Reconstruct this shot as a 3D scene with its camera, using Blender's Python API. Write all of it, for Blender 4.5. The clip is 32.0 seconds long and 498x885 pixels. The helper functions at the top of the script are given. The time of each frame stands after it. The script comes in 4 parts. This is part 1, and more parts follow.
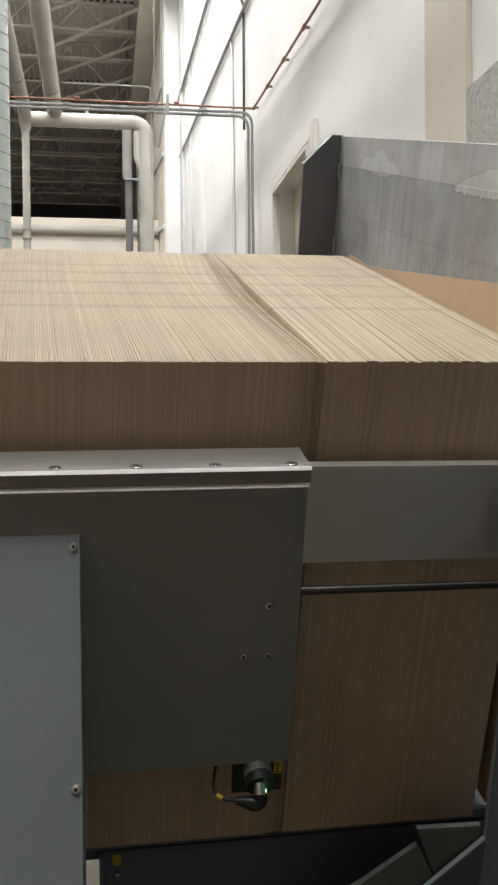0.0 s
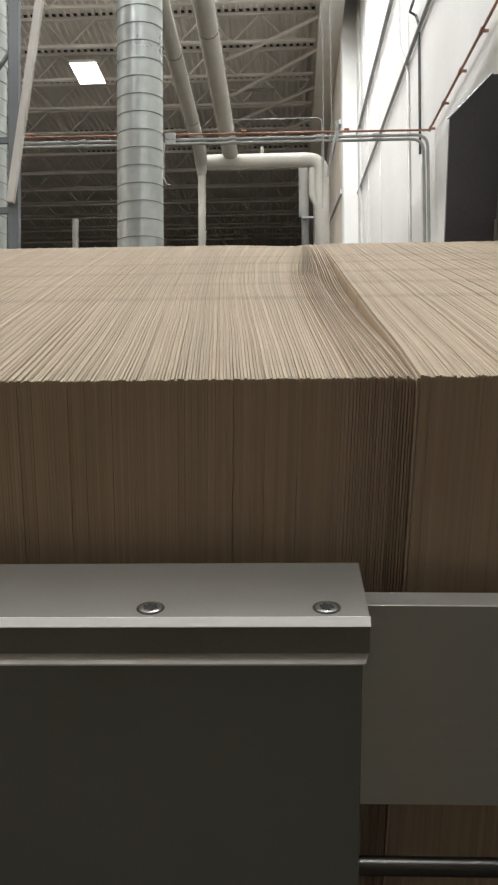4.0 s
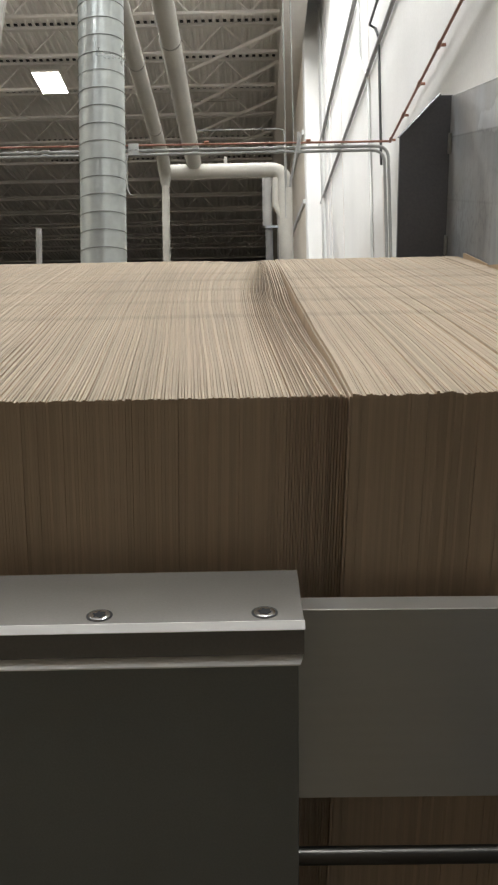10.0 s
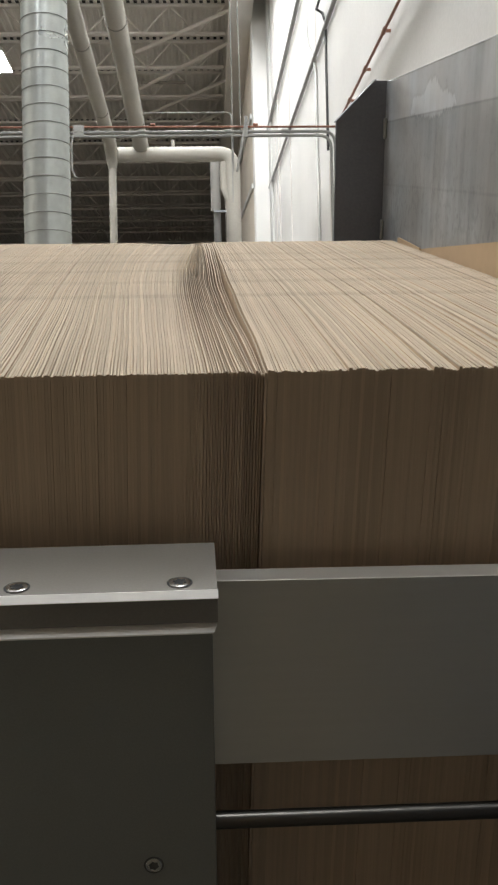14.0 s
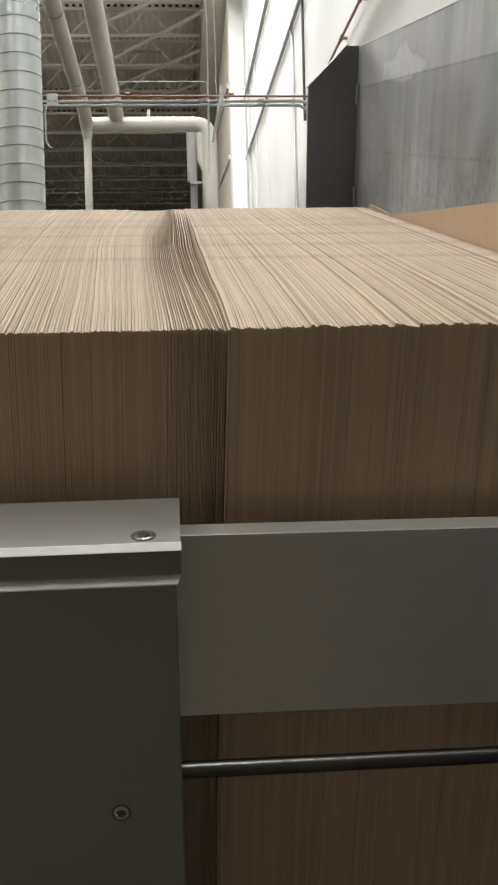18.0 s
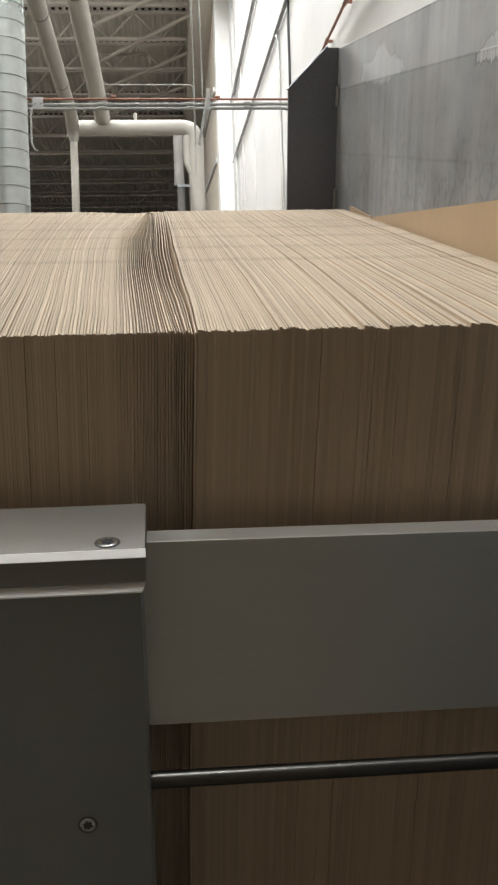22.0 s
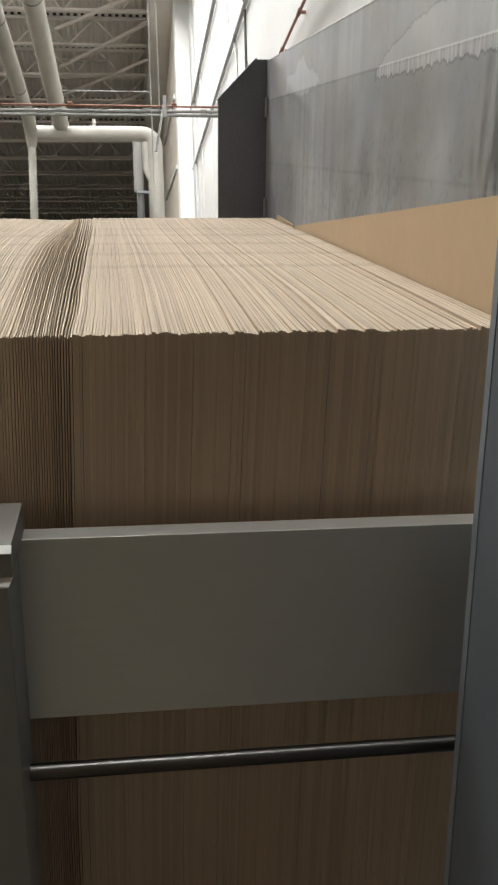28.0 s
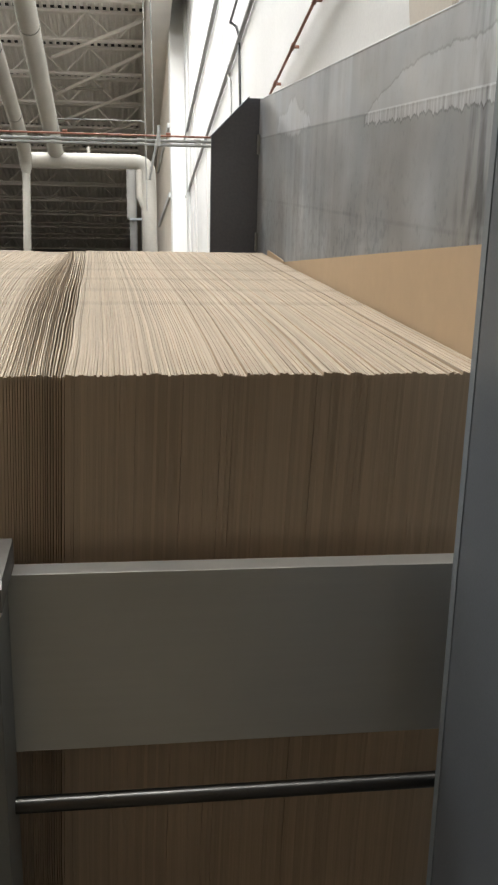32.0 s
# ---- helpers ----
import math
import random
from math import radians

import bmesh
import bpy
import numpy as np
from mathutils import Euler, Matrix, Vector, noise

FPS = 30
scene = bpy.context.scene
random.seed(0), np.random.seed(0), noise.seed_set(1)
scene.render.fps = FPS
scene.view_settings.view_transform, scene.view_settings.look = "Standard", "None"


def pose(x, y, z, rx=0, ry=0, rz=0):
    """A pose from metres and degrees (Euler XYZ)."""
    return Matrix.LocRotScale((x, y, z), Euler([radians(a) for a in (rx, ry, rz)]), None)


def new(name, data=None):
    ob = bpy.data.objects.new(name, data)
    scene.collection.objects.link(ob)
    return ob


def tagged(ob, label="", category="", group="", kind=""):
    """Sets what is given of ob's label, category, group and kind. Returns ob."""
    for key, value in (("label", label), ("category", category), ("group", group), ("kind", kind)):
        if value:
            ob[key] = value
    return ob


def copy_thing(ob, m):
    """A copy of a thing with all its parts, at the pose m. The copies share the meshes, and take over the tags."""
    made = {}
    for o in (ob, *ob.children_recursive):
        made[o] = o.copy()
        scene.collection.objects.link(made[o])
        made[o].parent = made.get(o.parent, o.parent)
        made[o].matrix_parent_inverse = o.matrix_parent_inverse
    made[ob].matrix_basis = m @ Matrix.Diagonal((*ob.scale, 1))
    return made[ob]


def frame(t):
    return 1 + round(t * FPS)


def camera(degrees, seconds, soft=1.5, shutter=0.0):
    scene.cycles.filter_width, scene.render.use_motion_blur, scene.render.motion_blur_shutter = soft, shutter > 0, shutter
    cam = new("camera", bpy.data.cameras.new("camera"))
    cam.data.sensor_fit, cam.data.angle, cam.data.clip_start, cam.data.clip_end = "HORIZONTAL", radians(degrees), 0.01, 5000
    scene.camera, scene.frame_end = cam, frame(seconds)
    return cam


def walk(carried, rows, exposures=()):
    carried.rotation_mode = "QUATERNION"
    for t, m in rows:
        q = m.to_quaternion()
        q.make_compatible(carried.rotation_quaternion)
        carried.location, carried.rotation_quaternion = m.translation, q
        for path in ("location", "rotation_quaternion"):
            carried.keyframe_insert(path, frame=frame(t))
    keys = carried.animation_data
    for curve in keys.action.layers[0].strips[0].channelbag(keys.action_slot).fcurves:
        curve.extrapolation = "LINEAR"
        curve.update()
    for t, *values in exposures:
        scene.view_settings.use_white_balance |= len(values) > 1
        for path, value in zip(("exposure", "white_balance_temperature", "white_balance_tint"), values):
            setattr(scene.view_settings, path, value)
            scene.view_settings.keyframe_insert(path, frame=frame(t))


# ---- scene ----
# ---- camera ----
ROWS = [
    (0, -0.2821, -1.1724, 1.4256, 88.996, 0.615, -9.673),
    (0.5, -0.2815, -1.1758, 1.4256, 88.733, 0.656, -8.818),
    (1, -0.2588, -1.1593, 1.4216, 87.882, 0.894, -5.837),
    (1.5, -0.1811, -1.1231, 1.4147, 88.178, 0.879, -1.011),
    (2, -0.1506, -0.9582, 1.4121, 88.446, 1.239, -0.780),
    (2.5, -0.1492, -0.7453, 1.4383, 89.981, 1.590, -1.822),
    (3, -0.0951, -0.6373, 1.4451, 90.517, 1.164, 0.440),
    (3.5, -0.0391, -0.5800, 1.4460, 91.237, 0.782, 2.996),
    (4, -0.0502, -0.5209, 1.4558, 91.684, 0.440, 1.870),
    (4.5, -0.0662, -0.5022, 1.4582, 92.094, 0.345, 1.240),
    (6.5, -0.0534, -0.5600, 1.4603, 92.283, 0.666, 0.692),
    (7, -0.0467, -0.5601, 1.4588, 92.230, 0.777, 0.813),
    (7.5, -0.0418, -0.5607, 1.4591, 92.230, 0.921, 0.701),
    (8, -0.0403, -0.5606, 1.4580, 92.234, 0.939, 0.362),
    (8.5, -0.0407, -0.5583, 1.4586, 92.088, 0.784, 0.170),
    (9, -0.0379, -0.5574, 1.4591, 92.080, 0.922, 0.128),
    (9.5, -0.0350, -0.5573, 1.4599, 92.170, 1.149, -0.015),
    (10, -0.0332, -0.5585, 1.4594, 92.175, 1.059, -0.161),
    (10.5, -0.0297, -0.5601, 1.4590, 92.208, 0.947, -0.453),
    (11, -0.0247, -0.5627, 1.4591, 92.172, 0.928, -0.851),
    (11.5, -0.0175, -0.5654, 1.4586, 92.014, 0.991, -1.587),
    (12, -0.0154, -0.5624, 1.4572, 91.928, 1.214, -2.134),
    (12.5, -0.0127, -0.5641, 1.4563, 91.850, 1.251, -2.624),
    (13, -0.0105, -0.5686, 1.4568, 91.796, 1.355, -2.989),
    (13.5, -0.0111, -0.5713, 1.4540, 91.478, 1.333, -3.139),
    (15.5, -0.0077, -0.5780, 1.4439, 90.168, 1.603, -3.766),
    (16, -0.0023, -0.5757, 1.4389, 89.575, 1.646, -3.990),
    (16.5, 0.0024, -0.5768, 1.4382, 89.515, 1.834, -4.077),
    (17, 0.0001, -0.5775, 1.4386, 89.569, 1.650, -4.229),
    (17.5, -0.0013, -0.5794, 1.4390, 89.498, 1.573, -4.490),
    (18, -0.0014, -0.5817, 1.4387, 89.545, 1.620, -4.583),
    (18.5, 0.0024, -0.5834, 1.4393, 89.673, 1.636, -4.577),
    (19, 0.0060, -0.5818, 1.4387, 89.739, 1.713, -4.534),
    (19.5, 0.0074, -0.5838, 1.4393, 89.776, 1.822, -4.518),
    (20, 0.0071, -0.5803, 1.4406, 89.942, 1.762, -4.492),
    (20.5, 0.0072, -0.5825, 1.4420, 90.012, 1.809, -4.712),
    (21, 0.0112, -0.5803, 1.4403, 89.887, 1.865, -4.953),
    (21.5, 0.0125, -0.5762, 1.4393, 89.805, 1.870, -5.192),
    (22, 0.0143, -0.5733, 1.4392, 89.703, 1.892, -5.261),
    (22.5, 0.0145, -0.5714, 1.4384, 89.572, 1.852, -5.389),
    (23, 0.0139, -0.5729, 1.4383, 89.524, 1.833, -5.547),
    (23.5, 0.0174, -0.5753, 1.4383, 89.492, 2.014, -5.698),
    (24, 0.0234, -0.5769, 1.4383, 89.529, 2.059, -6.119),
    (24.5, 0.0394, -0.5793, 1.4354, 89.556, 1.917, -6.411),
    (25, 0.0604, -0.5852, 1.4300, 89.435, 2.019, -6.555),
    (25.5, 0.0739, -0.5894, 1.4258, 89.292, 2.119, -6.728),
    (27.5, 0.0760, -0.6009, 1.4323, 89.956, 1.887, -7.312),
    (28, 0.0760, -0.6050, 1.4329, 90.044, 1.934, -7.557),
    (28.5, 0.0778, -0.6046, 1.4341, 90.241, 1.803, -7.764),
    (29, 0.0768, -0.6040, 1.4358, 90.557, 1.612, -7.695),
    (29.5, 0.0772, -0.6029, 1.4362, 90.702, 1.614, -7.675),
    (30, 0.0762, -0.6079, 1.4368, 91.026, 1.553, -7.801),
    (30.5, 0.0709, -0.6172, 1.4409, 91.528, 1.372, -7.909),
    (31, 0.0707, -0.6195, 1.4414, 91.737, 1.284, -7.902),
    (31.5, 0.0748, -0.6241, 1.4424, 91.720, 1.379, -8.034),
    (32, 0.0756, -0.6219, 1.4426, 91.659, 1.227, -8.233),
]
cam = camera(30.27, 32.0, soft=2.3)
walk(cam, [(t, pose(x, y, z, rx, ry, rz)) for t, x, y, z, rx, ry, rz in ROWS],
     exposures=[(0.0, 0.22), (1.5, 0.20), (2.5, 0.10), (3.5, -0.13), (12.0, -0.14), (13.5, -0.13), (15.5, 0.11), (22.0, 0.12), (25.0, 0.02), (28.0, 0.15), (32.0, 0.14)])

# ---- light ----
world = bpy.data.worlds.new("hall_air")
scene.world = world
world.use_nodes = True
world.node_tree.nodes["Background"].inputs["Color"].default_value = (0.8, 0.85, 0.95, 1)
world.node_tree.nodes["Background"].inputs["Strength"].default_value = 0.0

LAMP_POWER = 200.0
# (-2.6, 14.6) and (-5.83, -4.3) are unseen, added to brighten wall and cabinet
LAMPS = [(-5.83, 25.9), (-5.83, 17.9), (-5.83, 9.9), (-5.83, 1.9), (-5.83, -4.3), (0.2, 18.2), (0.2, 11.2), (-2.6, 14.6), (0.2, 4.2), (0.2, -2.8),
         (-11.8, 5.9)]
LAMP_Z = 13.1

# the machine leans back: its own axes stand turned about x against the hall's
LEAN = 18.002
TILT = Matrix.Translation((0, 0.0002, 1.3722)) @ Matrix.Rotation(radians(LEAN), 4, "X")
WALL_X = 1.74
# the hall is drawn in its own axes, turned a little against the machine's and drawn to a larger scale
TURN, SCALE, HUB = -0.5975, 0.8628, (0, -0.6, 1.43)
HALL = Matrix.Translation(HUB) @ Matrix.Rotation(radians(TURN), 4, "Z") @ Matrix.Scale(SCALE, 4) @ Matrix.Translation((0, 0.6, -1.43))
GROUND = 1.43 - 1.43 / SCALE
DECK_Z = 14.1


# ---- materials ----
def mat(name, color, rough=0.6, metal=0.0, grain=0.0, scale=20.0, stain=0.0, stain_scale=2.0, bump=0.0, stretch=(1, 1, 1),
        rand=0.0, spec=0.5, rough_var=0.0):
    m = bpy.data.materials.new(name)
    m.use_nodes = True
    nt = m.node_tree
    b = nt.nodes["Principled BSDF"]
    b.inputs["Roughness"].default_value = rough
    b.inputs["Metallic"].default_value = metal
    b.inputs["Specular IOR Level"].default_value = spec
    b.inputs["Base Color"].default_value = (*color, 1)
    tc = nt.nodes.new("ShaderNodeTexCoord")
    mp = nt.nodes.new("ShaderNodeMapping")
    mp.inputs["Scale"].default_value = stretch
    nt.links.new(tc.outputs["Object"], mp.inputs["Vector"])
    fine = nt.nodes.new("ShaderNodeTexNoise")
    fine.inputs["Scale"].default_value = scale
    fine.inputs["Detail"].default_value = 4
    nt.links.new(mp.outputs["Vector"], fine.inputs["Vector"])
    big = nt.nodes.new("ShaderNodeTexNoise")
    big.inputs["Scale"].default_value = stain_scale
    big.inputs["Detail"].default_value = 5
    nt.links.new(tc.outputs["Object"], big.inputs["Vector"])
    last = None
    for src, amount in ((fine, grain), (big, stain)):
        if amount:
            mr = nt.nodes.new("ShaderNodeMapRange")
            mr.inputs["From Min"].default_value, mr.inputs["From Max"].default_value = 0.3, 0.7
            mr.inputs["To Min"].default_value, mr.inputs["To Max"].default_value = 1 - amount, 1 + amount
            nt.links.new(src.outputs["Fac"], mr.inputs["Value"])
            last = chain(nt, last, mr.outputs["Result"])
    if rand:
        oi = nt.nodes.new("ShaderNodeObjectInfo")
        mr = nt.nodes.new("ShaderNodeMapRange")
        mr.inputs["To Min"].default_value, mr.inputs["To Max"].default_value = 1 - rand, 1 + rand
        nt.links.new(oi.outputs["Random"], mr.inputs["Value"])
        last = chain(nt, last, mr.outputs["Result"])
    if last is not None:
        mx = nt.nodes.new("ShaderNodeVectorMath")
        mx.operation = "SCALE"
        mx.inputs[0].default_value = color
        nt.links.new(last, mx.inputs["Scale"])
        nt.links.new(mx.outputs["Vector"], b.inputs["Base Color"])
    if rough_var:
        mr = nt.nodes.new("ShaderNodeMapRange")
        mr.inputs["From Min"].default_value, mr.inputs["From Max"].default_value = 0.3, 0.7
        mr.inputs["To Min"].default_value, mr.inputs["To Max"].default_value = rough - rough_var, rough + rough_var
        nt.links.new(big.outputs["Fac"], mr.inputs["Value"])
        nt.links.new(mr.outputs["Result"], b.inputs["Roughness"])
    if bump:
        bp = nt.nodes.new("ShaderNodeBump")
        bp.inputs["Strength"].default_value = bump
        bp.inputs["Distance"].default_value = 0.002
        nt.links.new(fine.outputs["Fac"], bp.inputs["Height"])
        nt.links.new(bp.outputs["Normal"], b.inputs["Normal"])
    return m


def chain(nt, last, out):
    if last is None:
        return out
    ml = nt.nodes.new("ShaderNodeMath")
    ml.operation = "MULTIPLY"
    nt.links.new(last, ml.inputs[0])
    nt.links.new(out, ml.inputs[1])
    return ml.outputs[0]


def glow(name, color, strength):
    m = bpy.data.materials.new(name)
    m.use_nodes = True
    b = m.node_tree.nodes["Principled BSDF"]
    b.inputs["Base Color"].default_value = (*color, 1)
    b.inputs["Emission Color"].default_value = (*color, 1)
    b.inputs["Emission Strength"].default_value = strength
    return m




def board_mat(name, island, color=(0.49, 0.408, 0.310)):
    """Kraft board: fine ply lines, uneven tone board by board, faint cross bands of painted shade."""
    m = mat(name, color, rough=0.88, grain=0.05, scale=900, stain=0.06, stain_scale=6, bump=0.10, stretch=(1, 0.015, 0.015), spec=0.15)
    nt = m.node_tree
    b = nt.nodes["Principled BSDF"]
    out = b.inputs["Base Color"].links[0].from_node
    scale = out.inputs["Scale"].links[0].from_socket
    pick = nt.nodes.new("ShaderNodeNewGeometry" if island else "ShaderNodeObjectInfo")
    mr = nt.nodes.new("ShaderNodeMapRange")
    mr.inputs["To Min"].default_value, mr.inputs["To Max"].default_value = 0.90, 1.08
    nt.links.new(pick.outputs["Random Per Island" if island else "Random"], mr.inputs["Value"])
    total = chain(nt, scale, mr.outputs["Result"])
    tc = nt.nodes.new("ShaderNodeTexCoord")
    sep = nt.nodes.new("ShaderNodeSeparateXYZ")
    nt.links.new(tc.outputs["Object"], sep.inputs[0])
    # soft shade across the board tops, put into the colour at the creases
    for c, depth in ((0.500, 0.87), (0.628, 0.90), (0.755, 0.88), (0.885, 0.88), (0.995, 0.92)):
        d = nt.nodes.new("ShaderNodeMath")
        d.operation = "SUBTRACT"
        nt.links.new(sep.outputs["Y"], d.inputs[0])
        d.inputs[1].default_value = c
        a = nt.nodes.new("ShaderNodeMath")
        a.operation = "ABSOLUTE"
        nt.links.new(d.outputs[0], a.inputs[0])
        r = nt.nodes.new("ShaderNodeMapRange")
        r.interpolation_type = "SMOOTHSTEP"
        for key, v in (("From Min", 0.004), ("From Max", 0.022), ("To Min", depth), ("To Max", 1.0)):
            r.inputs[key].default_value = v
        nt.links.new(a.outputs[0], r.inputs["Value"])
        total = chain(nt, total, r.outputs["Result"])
    nt.links.new(total, out.inputs["Scale"])
    return m


BOARD = board_mat("kraft_board", False)
BOARDS = board_mat("kraft_boards", True)
LINER = board_mat("kraft_liner", False, (0.56, 0.432, 0.300))
LINERS = board_mat("kraft_liners", True, (0.56, 0.432, 0.300))
TANFACE = mat("kraft_face", (0.56, 0.415, 0.27), rough=0.75, grain=0.02, scale=60, stain=0.05, stain_scale=5, bump=0.05, spec=0.25)
GREYPAINT = mat("grey_lacquer", (0.235, 0.24, 0.222), rough=0.34, metal=0.0, grain=0.05, scale=700, stain=0.06, stain_scale=6, bump=0.06, rough_var=0.06)
CAPMETAL = mat("grey_cap_lacquer", (0.228, 0.213, 0.190), rough=0.5, metal=0.1, grain=0.05, scale=600, stain=0.05, stain_scale=8, bump=0.05)
BARE = mat("bare_aluminium_edge", (0.97, 0.955, 0.91), rough=0.42, metal=0.1, grain=0.06, scale=150, stretch=(0.05, 1, 1))
BRUSHED = mat("brushed_grey_steel", (0.73, 0.715, 0.665), rough=0.31, metal=0.62, grain=0.015, scale=220, stain=0.03, stain_scale=3, stretch=(0.05, 1, 1), bump=0.01)
CHROME = mat("chrome", (0.120, 0.115, 0.106), rough=0.34, metal=1.0, stain=0.05, stain_scale=9)
ZINC = mat("zinc_screw", (0.66, 0.66, 0.65), rough=0.24, metal=1.0, grain=0.1, scale=300)
BRIGHTZINC = mat("bright_zinc_screw", (0.72, 0.71, 0.68), rough=0.30, metal=0.85, grain=0.05, scale=300)
SILVER = mat("dull_silver_case", (0.21, 0.20, 0.19), rough=0.5, metal=0.2, grain=0.1, scale=300)
DULLHOLE = mat("grey_screw_recess", (0.11, 0.11, 0.105), rough=0.45, metal=0.6)
DARKHOLE = mat("screw_recess", (0.04, 0.04, 0.04), rough=0.5, metal=0.6)
BLUEGREY = mat("blue_grey_lacquer", (0.235, 0.262, 0.282), rough=0.45, grain=0.05, scale=500, stain=0.05, stain_scale=5, bump=0.05)
POSTPAINT = mat("dark_blue_grey_lacquer", (0.14, 0.155, 0.178), rough=0.42, grain=0.05, scale=500, stain=0.08, stain_scale=6, bump=0.05)
TRAYGREY = mat("grey_wall_tube", (0.34, 0.34, 0.335), rough=0.55, stain=0.1, stain_scale=3)
BEDPAINT = mat("dark_blue_bed_lacquer", (0.125, 0.145, 0.178), rough=0.45, grain=0.05, scale=500, stain=0.12, stain_scale=4)
FOOTGREY = mat("grey_foot_lacquer", (0.165, 0.168, 0.17), rough=0.5, stain=0.08, stain_scale=6)
HOODPAINT = mat("anthracite_lacquer", (0.118, 0.124, 0.142), rough=0.5, grain=0.08, scale=200, stain=0.10, stain_scale=5)
BLACKPLASTIC = mat("black_plastic", (0.015, 0.015, 0.016), rough=0.4)
YELLOW = mat("yellow_label", (0.65, 0.48, 0.03), rough=0.5)
INK = mat("label_ink", (0.02, 0.02, 0.02), rough=0.6)
LEDGREEN = glow("green_led", (0.2, 1.0, 0.25), 6.0)
WHITEWALL = mat("white_wall_paint", (0.82, 0.815, 0.79), rough=0.7, grain=0.03, scale=40, stain=0.05, stain_scale=0.6, bump=0.06)
CREAM = mat("cream_wall_paint", (0.66, 0.60, 0.51), rough=0.7, grain=0.03, scale=40, stain=0.05, stain_scale=0.8, bump=0.06)
STUCCO = mat("grey_stucco", (0.42, 0.41, 0.38), rough=0.9, grain=0.22, scale=45, stain=0.05, stain_scale=1.2, bump=0.9)
PIPEWHITE = mat("white_pipe_jacket", (0.40, 0.38, 0.335), rough=0.55, grain=0.04, scale=30, stain=0.08, stain_scale=1.5)
GREYJACKET = mat("grey_pipe_jacket", (0.20, 0.19, 0.175), rough=0.6, stain=0.1, stain_scale=2)
DARKPIPE = mat("dark_grey_pipe", (0.13, 0.125, 0.12), rough=0.6, stain=0.1, stain_scale=2)
STEELWHITE = mat("white_painted_steel", (0.80, 0.765, 0.725), rough=0.6, stain=0.08, stain_scale=1.0)
DECKPAINT = mat("white_roof_deck", (0.85, 0.815, 0.775), rough=0.65, stain=0.08, stain_scale=0.5)
GALV = mat("galvanised_duct", (0.57, 0.61, 0.60), rough=0.30, metal=0.65, grain=0.07, scale=14, stain=0.04, stain_scale=2.5, rough_var=0.03)
DUCTSEAM = mat("duct_seam", (0.30, 0.315, 0.305), rough=0.5, metal=0.5, stain=0.1, stain_scale=4)
CONDUIT = mat("galvanised_conduit", (0.36, 0.36, 0.345), rough=0.5, metal=0.35, stain=0.1, stain_scale=3)
GREYPIPE = mat("pale_grey_pipe", (0.62, 0.62, 0.60), rough=0.5, metal=0.2, stain=0.1, stain_scale=2)
COPPER = mat("copper_red_pipe", (0.27, 0.12, 0.08), rough=0.45, metal=0.3, stain=0.15, stain_scale=4)
BLACKSTEEL = mat("black_conduit", (0.03, 0.03, 0.03), rough=0.5)
GREYSTEEL = mat("grey_steel_post", (0.22, 0.235, 0.25), rough=0.5, metal=0.3, stain=0.1, stain_scale=2)
CONCRETE = mat("concrete_floor", (0.066, 0.054, 0.035), rough=0.55, grain=0.10, scale=12, stain=0.15, stain_scale=0.8, bump=0.05)
# unseen wall behind; its brown tint bounces warm light onto the board fronts
BOUNCEWALL = mat("warm_bounce_wall", (0.42, 0.285, 0.165), rough=0.8, stain=0.15, stain_scale=0.5)
# dark tone stands in for the unlit bay at the far end
UNLITWALL = mat("unlit_bay_wall", (0.10, 0.10, 0.10), rough=0.8, stain=0.2, stain_scale=0.4)


